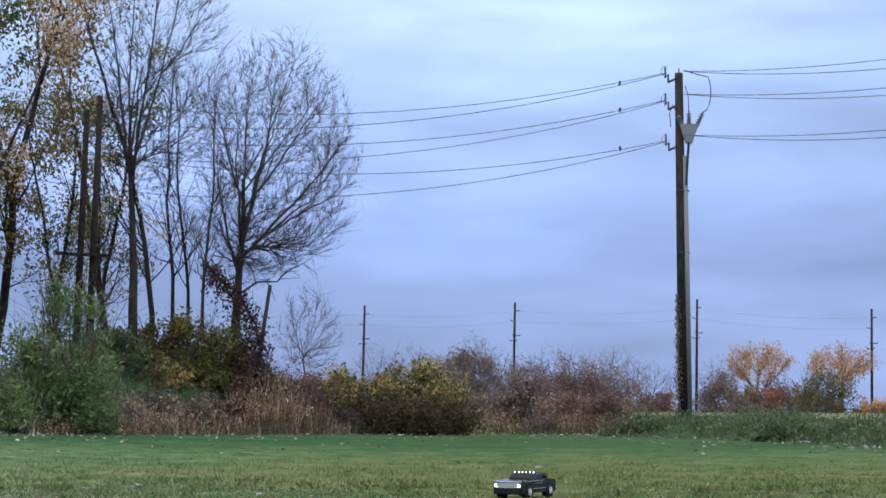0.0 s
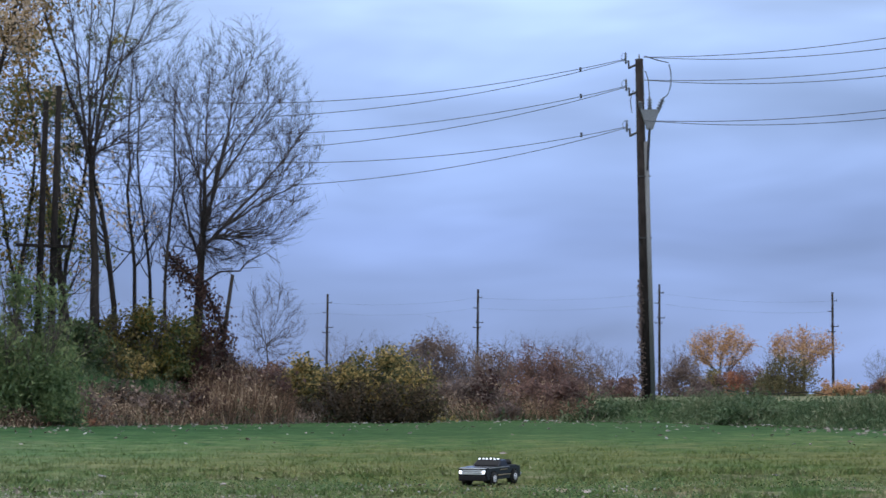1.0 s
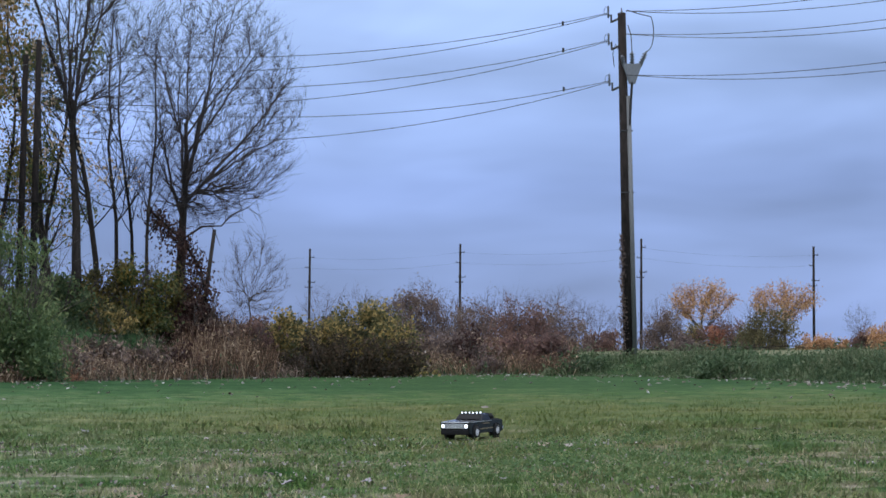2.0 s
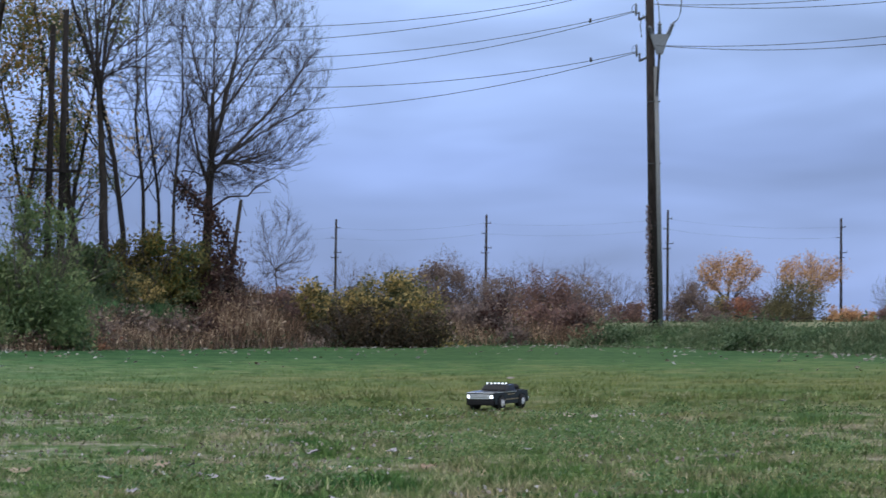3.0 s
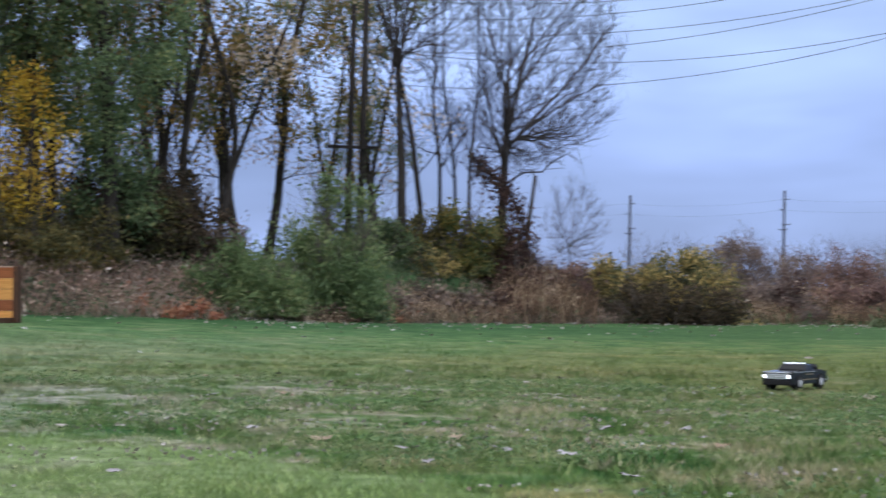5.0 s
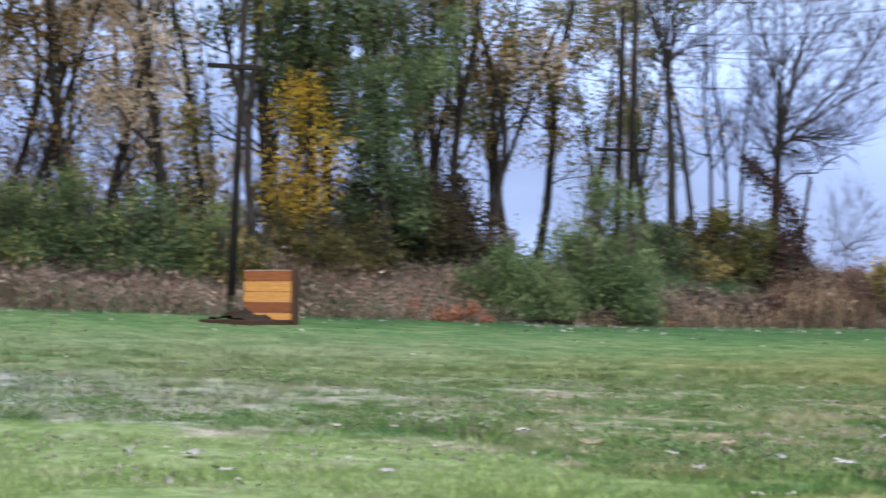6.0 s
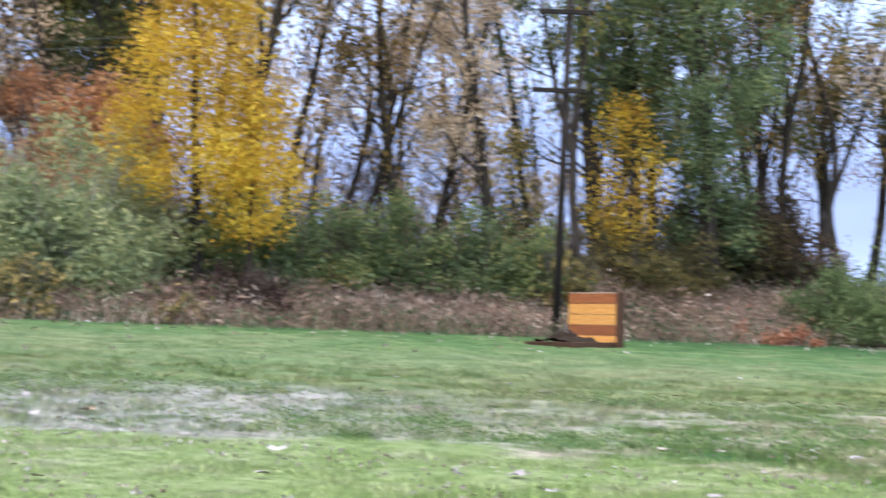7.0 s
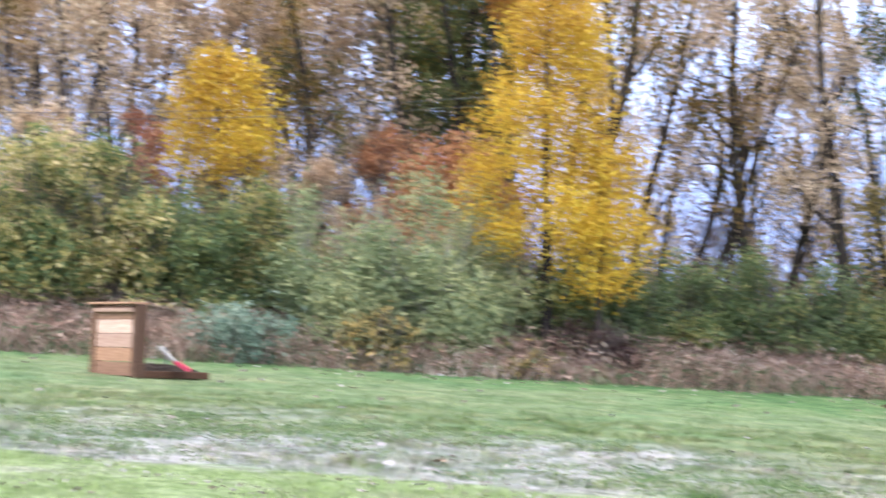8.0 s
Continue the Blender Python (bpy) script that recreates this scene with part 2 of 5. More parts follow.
L_WILLOW = leaf_mat("leaf_grey_green", ((0.2, (0.1464, 0.206, 0.1109)), (0.55, (0.2928, 0.3412, 0.1758)), (0.9, (0.5854, 0.566, 0.2907))))
L_TEAL = leaf_mat("leaf_blue_green", ((0.2, (0.09, 0.15, 0.115)), (0.55, (0.17, 0.25, 0.185)), (0.9, (0.32, 0.40, 0.31))))
L_SHRUB_Y = leaf_mat("leaf_yellow_green", ((0.15, (0.048, 0.05952, 0.03509)), (0.42, (0.132, 0.1316, 0.05742)), (0.66, (0.372, 0.2804, 0.1037)), (0.95, (0.648, 0.4578, 0.1754))), 0.9)
L_RED = leaf_mat("leaf_russet", ((0.2, (0.20, 0.075, 0.05)), (0.55, (0.36, 0.15, 0.09)), (0.9, (0.5, 0.27, 0.16))))
L_SUMAC = leaf_mat("leaf_faded_russet", ((0.2, (0.31, 0.145, 0.075)), (0.55, (0.53, 0.265, 0.135)), (0.9, (0.68, 0.43, 0.22))))
L_ORANGE = leaf_mat("leaf_orange", ((0.2, (0.26, 0.12, 0.03)), (0.6, (0.44, 0.21, 0.05)), (0.9, (0.5, 0.3, 0.09))))
L_FAR_OR = leaf_mat("leaf_far_orange", ((0.2, (0.34, 0.19, 0.10)), (0.6, (0.54, 0.31, 0.16)), (0.9, (0.64, 0.45, 0.26))))
L_FAR_OLIVE = leaf_mat("leaf_far_olive", ((0.2, (0.09, 0.085, 0.045)), (0.6, (0.16, 0.14, 0.07)), (0.9, (0.27, 0.22, 0.10))))
L_FAR_RED = leaf_mat("leaf_far_red", ((0.2, (0.12, 0.075, 0.07)), (0.6, (0.20, 0.12, 0.10)), (0.9, (0.32, 0.19, 0.13))))
# two dark tones; in thickets below the ivy trees they carry painted shade
L_DUSK = leaf_mat("leaf_dark_olive", ((0.2, (0.05872, 0.06188, 0.03276)), (0.55, (0.1272, 0.1201, 0.05096)), (0.9, (0.2936, 0.2184, 0.0728))))
L_DARKBR = leaf_mat("leaf_dark_brown", ((0.2, (0.0336, 0.0312, 0.0192)), (0.55, (0.072, 0.054, 0.0336)), (0.9, (0.156, 0.102, 0.066))))
L_VINE = leaf_mat("leaf_dark_maroon", ((0.2, (0.0385, 0.021, 0.021)), (0.6, (0.0875, 0.049, 0.042)), (0.9, (0.175, 0.105, 0.07868))))
L_BROWN = leaf_mat("leaf_far_brown", ((0.2, (0.115, 0.085, 0.08)), (0.6, (0.205, 0.15, 0.13)), (0.9, (0.31, 0.235, 0.18))))
M_WEED = leaf_mat("dry_weed", ((0.2, (0.07, 0.056, 0.044)), (0.45, (0.155, 0.105, 0.082)), (0.66, (0.28, 0.20, 0.16)), (0.9, (0.52, 0.45, 0.385))), 0.35, 0.2)
M_REED_DRY = leaf_mat("dry_reed", ((0.2, (0.04911, 0.03372, 0.0218)), (0.45, (0.1193, 0.07136, 0.0436)), (0.62, (0.2386, 0.1426, 0.09262)), (0.84, (0.6454, 0.493, 0.3379))), 0.5, 0.15)
M_STRAW = leaf_mat("pale_straw", ((0.15, (0.1207, 0.0805, 0.0598)), (0.45, (0.3105, 0.1898, 0.1437)), (0.75, (0.483, 0.3565, 0.276)), (0.95, (0.736, 0.6555, 0.5635))), 0.5, 0.2)
M_REED = leaf_mat("green_tall_grass", ((0.2, (0.04, 0.07, 0.032)), (0.55, (0.08, 0.12, 0.055)), (0.9, (0.18, 0.19, 0.11))), 0.5, 0.25)
_t = Mat("grass_tuft", 0.95, 0, 0.04)
_tone = _t.noise(_t.coords((1, 1, 0), "World"), 5.5, 2.0, 0.8)
_area = _t.noise(_t.coords((1, 1, 0), "World"), 1.3, 2.0, 0.6)
_mixed = _t.math("ADD", _t.math("MULTIPLY", _t.range(_tone, 0.28, 0.72), 0.42), _t.math("MULTIPLY", _t.range(_area, 0.32, 0.68), 0.38))
_each = _t.math("ADD", _mixed, _t.math("MULTIPLY", _t.node("ShaderNodeNewGeometry").outputs["Random Per Island"], 0.2))
_t.colour(_t.ramp(_each, ((0.2, (0.032, 0.082, 0.022)), (0.42, (0.108, 0.18, 0.056)), (0.60, (0.20, 0.23, 0.095)), (0.78, (0.41, 0.375, 0.27)))))
_up = _t.node("ShaderNodeCombineXYZ", Z=1.0)
_t.l.new(_up.outputs[0], _t.b.inputs["Normal"])
M_TUFT = _t.m
M_LITTER = leaf_mat("pale_fallen_leaf", ((0.2, (0.1312, 0.0984, 0.0738)), (0.6, (0.2624, 0.2296, 0.205)), (0.9, (0.451, 0.4346, 0.4346))), 2.0, 0.1)


# ---------------------------------------------------------------- mesh helpers
def mesh_of(name, verts, faces, mat, smooth=False):
    """A mesh from arrays of vertices (n, 3) and of faces with equal corners (m, k)."""
    me = bpy.data.meshes.new(name)
    verts, faces = np.asarray(verts, np.float32), np.asarray(faces, np.int32)
    k = faces.shape[1]
    me.vertices.add(len(verts))
    me.vertices.foreach_set("co", verts.ravel())
    me.loops.add(faces.size)
    me.loops.foreach_set("vertex_index", faces.ravel())
    me.polygons.add(len(faces))
    me.polygons.foreach_set("loop_start", np.arange(0, faces.size, k, dtype=np.int32))
    me.polygons.foreach_set("use_smooth", np.full(len(faces), smooth))
    me.update(calc_edges=True)
    me.materials.append(mat)
    return me


def piece(name, me, parent=None, label="", m=None):
    """Links a mesh as a thing or, with a parent, as a part."""
    ob = new(name, me)
    if m is not None:
        ob.matrix_basis = m
    if parent is not None:
        ob.parent = parent
    if label:
        ob["label"] = label
    return ob


def part(name, bm, mat, parent=None, label="", smooth=False, m=None):
    me = bpy.data.meshes.new(name)
    bm.to_mesh(me)
    bm.free()
    me.materials.append(mat)
    if smooth:
        me.polygons.foreach_set("use_smooth", np.full(len(me.polygons), True))
    return piece(name, me, parent, label, m)


def box(bm, size, at=(0, 0, 0), bevel=0.0, turn=None):
    m = Matrix.Translation(at) @ (turn or Matrix()) @ Matrix.Diagonal((*size, 1))
    vs = bmesh.ops.create_cube(bm, size=1, matrix=m)["verts"]
    if bevel:
        es = list({e for v in vs for e in v.link_edges})
        bmesh.ops.bevel(bm, geom=es, offset=bevel, segments=2, affect="EDGES", profile=0.6)


def rod(bm, a, b, r, r2=None, sides=10):
    a, b = Vector(a), Vector(b)
    turn = (b - a).to_track_quat("Z", "Y").to_matrix().to_4x4()
    bmesh.ops.create_cone(bm, cap_ends=True, segments=sides, radius1=r, radius2=r if r2 is None else r2, depth=(b - a).length,
                          matrix=Matrix.Translation((a + b) / 2) @ turn)


def empty(name, m, label, category, group="", kind=""):
    ob = new(name)
    ob.empty_display_size = 0.2
    ob.matrix_basis = m
    return tagged(ob, label, category, group, kind)


def tubes(P, R, k):
    """Tapered tubes along the polylines P (m, n, 3) with radii R (m, n)."""
    m, n, _ = P.shape
    T = np.gradient(P, axis=1)
    T /= np.linalg.norm(T, axis=2, keepdims=True) + 1e-9
    ref = np.where(np.abs(T[..., 2:3]) > 0.9, np.array([1.0, 0, 0]), np.array([0, 0, 1.0]))
    U = np.cross(T, ref)
    U /= np.linalg.norm(U, axis=2, keepdims=True) + 1e-9
    V = np.cross(T, U)
    a = np.arange(k) * 2 * np.pi / k
    ring = P[:, :, None] + R[:, :, None, None] * (np.cos(a)[None, None, :, None] * U[:, :, None] + np.sin(a)[None, None, :, None] * V[:, :, None])
    i = np.arange(m * n * k).reshape(m, n, k)
    j = np.roll(i, -1, axis=2)
    f = np.stack((i[:, :-1], j[:, :-1], j[:, 1:], i[:, 1:]), -1).reshape(-1, 4)
    return ring.reshape(-1, 3), f


def join(parts):
    vs, fs, n = [], [], 0
    for v, f in parts:
        vs.append(v)
        fs.append(f + n)
        n += len(v)
    return np.concatenate(vs), np.concatenate(fs)


def unit(rng, n):
    v = rng.normal(size=(n, 3))
    return v / np.linalg.norm(v, axis=1, keepdims=True)


def leaves(rng, C, size, long=1.6, hang=0.0):
    """Small folded leaves at the centres C; each is an island of two faces."""
    n = len(C)
    s = size * rng.uniform(0.6, 1.35, (n, 1))
    u = unit(rng, n)
    u[:, 2] -= hang
    u /= np.linalg.norm(u, axis=1, keepdims=True)
    w = np.cross(u, unit(rng, n))
    w /= np.linalg.norm(w, axis=1, keepdims=True) + 1e-9
    nrm = np.cross(u, w)
    v = np.stack((C - u * s * long / 2, C + w * s * 0.5 + nrm * s * 0.15, C + u * s * long / 2, C - w * s * 0.5 + nrm * s * 0.15), 1).reshape(-1, 3)
    return v, np.arange(4 * n).reshape(n, 4)


def sprout(rng, P, R, count, lo, hi, angle, ratio, n=4, up=0.0, wig=0.12, thin=0.55, tip=0.3, spread=0.25, least=0.0):
    """The next order of branches on the polylines P."""
    m, n0, _ = P.shape
    u = rng.uniform(lo, hi, (m, count)).ravel()
    par = np.repeat(np.arange(m), count)
    x = u * (n0 - 1)
    i = np.minimum(x.astype(int), n0 - 2)
    f = (x - i)[:, None]
    pos = P[par, i] * (1 - f) + P[par, i + 1] * f
    rad = R[par, i] * (1 - f[:, 0]) + R[par, i + 1] * f[:, 0]
    t = P[par, i + 1] - P[par, i]
    t /= np.linalg.norm(t, axis=1, keepdims=True) + 1e-9
    side = np.cross(t, unit(rng, len(u)))
    side /= np.linalg.norm(side, axis=1, keepdims=True) + 1e-9
    a = np.radians(angle) * (1 + spread * rng.normal(size=len(u)))[:, None]
    d = np.cos(a) * t + np.sin(a) * side
    plen = np.linalg.norm(np.diff(P, axis=1), axis=2).sum(1)[par]
    L = plen * ratio * rng.uniform(0.6, 1.15, len(u)) * (1.15 - 0.55 * u)
    pts = [pos]
    for k in range(n - 1):
        d = d + wig * rng.normal(size=d.shape) + np.array([0, 0, up])
        d /= np.linalg.norm(d, axis=1, keepdims=True)
        pts.append(pts[-1] + d * (L / (n - 1))[:, None])
    r0 = np.maximum(rad * thin * rng.uniform(0.8, 1.1, len(u)), least)
    return np.stack(pts, 1), r0[:, None] * np.linspace(1, tip, n)[None]


def stem(rng, base, lean, height, r, n=9, wig=0.03, tip=0.25):
    d = np.array([lean[0], lean[1], 1.0])
    d /= np.linalg.norm(d)
    p = [np.array(base, float)]
    for k in range(n - 1):
        d = d + wig * rng.normal(size=3) * np.array([1, 1, 0.3])
        d /= np.linalg.norm(d)
        p.append(p[-1] + d * height / (n - 1))
    rr = r * np.linspace(1, tip, n)
    rr[0] *= 1.35
    return np.array(p)[None], rr[None]


# ---------------------------------------------------------------- lie of the land
AZ = np.array([-180, -75, -57, -40, -26, -13, -8, 0, 4, 8, 15, 25, 60, 180.0])
EDGE = np.array([22, 22, 26, 27.5, 31, 37, 42, 49, 50, 45.5, 36, 32, 30, 22.0])
BANK = np.array([1.0, 1.0, 1.0, 0.9, 0.85, 1.25, 1.25, 0.8, 0.55, 0.55, 0.5, 0.5, 0.5, 1.0])


def edge_at(az):
    return np.interp(az, AZ, EDGE)


def ground_z(x, y):
    """Height of the ground: level lawn, rising to the west, with a bank past its far edge."""
    x, y = np.asarray(x, float), np.asarray(y, float)
    az, r = np.degrees(np.arctan2(x, y)), np.hypot(x, y)
    s = 0.045 * (-x - 5.0)
    z = np.where(s > -0.6, np.log1p(np.exp(np.clip(s * 9, -30, 30))) / 9, 0.0)
    z = np.minimum(z, 1.2)
    b = np.clip((r - np.interp(az, AZ, EDGE)) / 5.0, 0, 1)
    z = z + np.interp(az, AZ, BANK) * b * b * (3 - 2 * b)
    far = np.clip((r - 70) / 60, 0, 1)
    return z * (1 - far) + far * 0.75


def spot(az, r):
    x, y = r * math.sin(radians(az)), r * math.cos(radians(az))
    return x, y, float(ground_z(x, y))


def planted(az, r, turn=0.0, scale=1.0, sink=0.05):
    x, y, z = spot(az, r)
    return pose(x, y, z - sink, 0, 0, turn) @ Matrix.Scale(scale, 4)


# one sheet of ground, finer close by
g_r = np.concatenate((np.linspace(0, 4.5, 6), np.geomspace(5, 60, 110), np.geomspace(63, 2500, 26)))
g_a = np.radians(np.concatenate((np.arange(-180, -64, 6.0), np.arange(-64, 24, 0.6), np.arange(24, 180, 6.0))))
gx, gy = np.outer(g_r, np.sin(g_a)), np.outer(g_r, np.cos(g_a))
g_rough = np.array([noise.noise((a * 1.3, b * 1.3, 0)) * 0.022 + noise.noise((a * 4, b * 4, 7)) * 0.012 for a, b in zip(gx.ravel(), gy.ravel())]).reshape(gx.shape)
gz = ground_z(gx, gy) + g_rough * np.clip(g_r / 5, 0, 1)[:, None]
gi = np.arange(gx.size).reshape(gx.shape)
gj = np.roll(gi, -1, axis=1)
g_faces = np.stack((gi[:-1], gi[1:], gj[1:], gj[:-1]), -1).reshape(-1, 4)
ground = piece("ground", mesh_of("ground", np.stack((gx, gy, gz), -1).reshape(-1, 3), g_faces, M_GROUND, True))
tagged(ground, "mown grass field with worn dry patches and a far bank", "ground", kind="structure")


# ---------------------------------------------------------------- grass, weeds and litter
def wedge(rng, n, a0, a1, r0, r1, power=2.0):
    az = np.radians(rng.uniform(a0, a1, n))
    r = (rng.uniform(0, 1, n) * (r1 ** power - r0 ** power) + r0 ** power) ** (1 / power)
    return r * np.sin(az), r * np.cos(az)


def blades(rng, x, y, height, width, lean=0.5, z=None):
    """Grass blades: a narrow leaning strip that tapers to its tip."""
    n = len(x)
    z = ground_z(x, y) - 0.008 if z is None else z
    a = rng.uniform(0, 2 * np.pi, n)
    u = np.stack((np.cos(a), np.sin(a), np.zeros(n)), 1)
    b = rng.uniform(0, 2 * np.pi, n)
    l = np.stack((np.cos(b), np.sin(b), np.zeros(n)), 1) * (rng.uniform(0, lean, n) * height)[:, None]
    base = np.stack((x, y, z), 1)
    h, w = np.asarray(height)[:, None] * np.array([[0, 0, 1.0]]), np.asarray(width)[:, None]
    v = np.stack((base - u * w / 2, base + u * w / 2, base + h + l + u * w * 0.12, base + h + l - u * w * 0.12), 1).reshape(-1, 3)
    return v, np.arange(4 * n).reshape(n, 4)


TRUCK_AZ, TRUCK_R = 2.85, 13.75
truck_x, truck_y, _ = spot(TRUCK_AZ, TRUCK_R)


def off_truck(x, y):
    return np.hypot(x - truck_x, y - truck_y) > 0.75


rng = np.random.default_rng(11)
sets = []
for part_no in range(2):
    az = np.radians(rng.uniform(-62, 20, 150000))
    r = 5.2 * np.exp(rng.uniform(0, 1, len(az)) ** 1.35 * math.log(30 / 5.2))
    x, y = r * np.sin(az), r * np.cos(az)
    keep = (r < edge_at(np.degrees(az)) + 1) & (rng.uniform(0, 1, len(r)) < np.clip((36 - r) / 16, 0.1, 1))
    x, y, r = x[keep], y[keep], r[keep]
    lush_or_bright = np.array([noise.noise((a * 0.9, b * 0.9, 3)) + 0.6 * noise.noise((a * 3.1, b * 3.1, 8)) for a, b in zip(x, y)])
    mown = y + np.maximum((x + 2.6) * 0.9, 0) + np.maximum((-4.6 - x) * 0.6, 0) < 7.6
    hh = 0.034 * rng.uniform(0.5, 1.5, len(x)) * (1 + 0.65 * np.clip(lush_or_bright, -0.35, 1)) * np.where(mown, 0.65, 1.0) * np.clip((35 - r) / 17, 0.15, 1)
    sets.append(blades(rng, x, y, hh, 0.0042 * (r / 7.0) ** 0.5 * rng.uniform(0.6, 1.4, len(x)), 1.5))
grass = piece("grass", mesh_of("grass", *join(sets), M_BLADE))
tagged(grass, "short green and straw-coloured grass blades of the lawn", "grass", kind="stuff")

# broad-leaved weeds and clover in low tussocks between the blades
x, y = wedge(rng, 2600, -60, 18, 5.6, 13.5)
lush_or_bright = np.array([noise.noise((a * 0.5, b * 0.8, 12)) for a, b in zip(x, y)])
keep = (lush_or_bright > 0.05) & off_truck(x, y) & (y + np.maximum((x + 2.6) * 0.9, 0) + np.maximum((-4.6 - x) * 0.6, 0) > 7.8)
x, y = x[keep], y[keep]
wide = rng.uniform(0.05, 0.24, len(x))
k = rng.choice(len(x), 34000, p=wide ** 1.5 / (wide ** 1.5).sum())
off = rng.normal(size=(34000, 2)) * wide[k][:, None] * 0.55
x, y = x[k] + off[:, 0], y[k] + off[:, 1]
C = np.stack((x, y, ground_z(x, y) + 0.006 + np.clip(0.09 - 0.45 * np.hypot(off[:, 0], off[:, 1]), 0.01, 0.07) * rng.uniform(0.2, 1.0, len(x)) * np.clip(wide[k] / 0.12, 0.5, 1.3)), 1)
clover = piece("clover", mesh_of("clover", *leaves(rng, C, 0.0135, 1.5), L_CLOVER))
tagged(clover, "low green clover and broad-leaved tussocks in the lawn", "clover", kind="stuff")

x, y = wedge(rng, 9000, -60, 18, 6, 13.5)
patch = np.array([noise.noise((a * 0.6, b * 1.3, 31)) for a, b in zip(x, y)])
keep = patch > 0.06
C = np.stack((x, y, ground_z(x, y) + 0.025), 1)[keep]
lit_v, lit_f = leaves(rng, C, 0.016, 1.5)
x, y = wedge(rng, 200, -58, 16, 22, 48, 2.4)
az = np.concatenate((rng.uniform(-16, 20, 850), rng.uniform(-60, -16, 260)))
r = edge_at(az) - rng.exponential(3.2, len(az)) + 0.3
x, y = np.concatenate((x, r * np.sin(np.radians(az)))), np.concatenate((y, r * np.cos(np.radians(az))))
C = np.stack((x, y, ground_z(x, y) + 0.04), 1)
far_v, far_f = leaves(rng, C, 0.062, 1.8)
far_v[:, 2] = np.repeat(C[:, 2], 4) + 0.45 * (far_v[:, 2] - np.repeat(C[:, 2], 4))
litter = piece("fallen_leaves", mesh_of("fallen_leaves", *join([(lit_v, lit_f), (far_v, far_f)]), M_LITTER))
tagged(litter, "pale dry fallen leaves scattered over the grass", "leaf litter", kind="stuff")



# short uneven clumps of grass and herbs that stand out of the lawn
g = np.random.default_rng(71)
tx, ty = wedge(g, 4200, -60, 18, 6.2, 17.0, 1.5)
keep = off_truck(tx, ty) & (ty + np.maximum((tx + 2.6) * 0.9, 0) + np.maximum((-4.6 - tx) * 0.6, 0) > 7.9)
tx, ty = tx[keep], ty[keep]
wide = g.uniform(0.03, 0.11, len(tx))
k = np.repeat(np.arange(len(tx)), 16)
off = g.normal(size=(len(k), 2)) * wide[k][:, None] * 0.6
hh = g.uniform(0.018, 0.052, len(k)) * np.clip(wide[k] / 0.07, 0.55, 1.35)
tuft = piece("grass_tufts", mesh_of("grass_tufts", *blades(g, tx[k] + off[:, 0], ty[k] + off[:, 1], hh, 0.0075 * g.uniform(0.6, 1.5, len(k)), 1.6), M_TUFT))
tagged(tuft, "uneven clumps of green and straw-coloured grass in the lawn", "grass", kind="stuff")


def weed_band(name, label, mat, count, a0, a1, d0, d1, h0, h1, w, seed, lean=0.45, heads=0.0, cat="weeds", lumps=0.7, ragged=0.5, foot=1.0):
    g = np.random.default_rng(seed)
    az = g.uniform(a0, a1, count)
    r = edge_at(az) + g.uniform(d0, d1, count) + ragged * g.normal(size=count)
    x, y = r * np.sin(np.radians(az)), r * np.cos(np.radians(az))
    lump = np.array([noise.noise((a * 0.35, b * 0.35, seed)) for a, b in zip(x, y)])
    fine_lump = np.array([noise.noise((a * 1.4, b * 1.4, seed + 40)) for a, b in zip(x, y)])
    h = g.uniform(h0, h1, count) * np.clip(1 + lumps * lump + 0.6 * fine_lump, 0.25, 2.2)
    h *= np.clip(foot + (r - edge_at(az)) / 2.5, foot, 1)
    made = [blades(g, x, y, h, w * g.uniform(0.6, 1.5, count), lean)]
    if heads:
        n = int(count * heads)
        C = np.stack((x, y, ground_z(x, y) + h * g.uniform(0.5, 1.0, count)), 1)[g.integers(0, count, n)] + g.normal(size=(n, 3)) * 0.1
        made.append(leaves(g, C, w * 2.3, 3.0))
    ob = piece(name, mesh_of(name, *join(made), mat))
    return tagged(ob, label, cat, kind="stuff")


weed_band("dry_weeds", "dense brown and straw-coloured dry weeds along the lawn", M_WEED, 26000, -64, -14, 0.1, 4.8, 0.12, 0.45, 0.016, 5, 1.0, 0.9)
weed_band("reed_bed", "brown and rust-coloured dry reeds at the bank's foot", M_REED_DRY, 8000, -14.5, -7.0, 0.1, 1.9, 0.15, 0.45, 0.014, 6, 0.5, 0.8, "reeds")
weed_band("reed_bed", "tall grey-brown dry reeds below the leafless bush", M_REED_DRY, 9000, -7.4, -4.0, 0.3, 5.5, 0.28, 0.8, 0.014, 26, 0.45, 0.8, "reeds")
weed_band("reed_bed", "short brown dry reeds beside the yellow shrubs", M_REED_DRY, 7000, 1.2, 6.5, 0.4, 6, 0.2, 0.6, 0.015, 16, 0.6, 0.8, "reeds")
weed_band("tall_grass", "tall green uncut grass round the utility pole", M_REED, 24000, 3.0, 22, 0.0, 4.5, 0.06, 0.36, 0.018, 7, 0.9, 0.4, "grass", 2.2, 0.8, 0.3)
weed_band("dry_weeds", "low brown dry weeds between the reeds", M_WEED, 6000, -14.5, -3, 0.1, 2.2, 0.1, 0.35, 0.015, 35, 1.0, 0.9)
weed_band("rough_grass", "green and brown rough grass on the bank", M_REED, 17000, -64, 4, 3.2, 18, 0.1, 0.3, 0.026, 8, 0.9, 0.2, "grass")
weed_band("straw_weeds", "pale straw and pinkish dry weeds below the wood", M_STRAW, 13000, -64, -17, 0.3, 4.2, 0.15, 0.5, 0.018, 10, 0.9, 1.0)
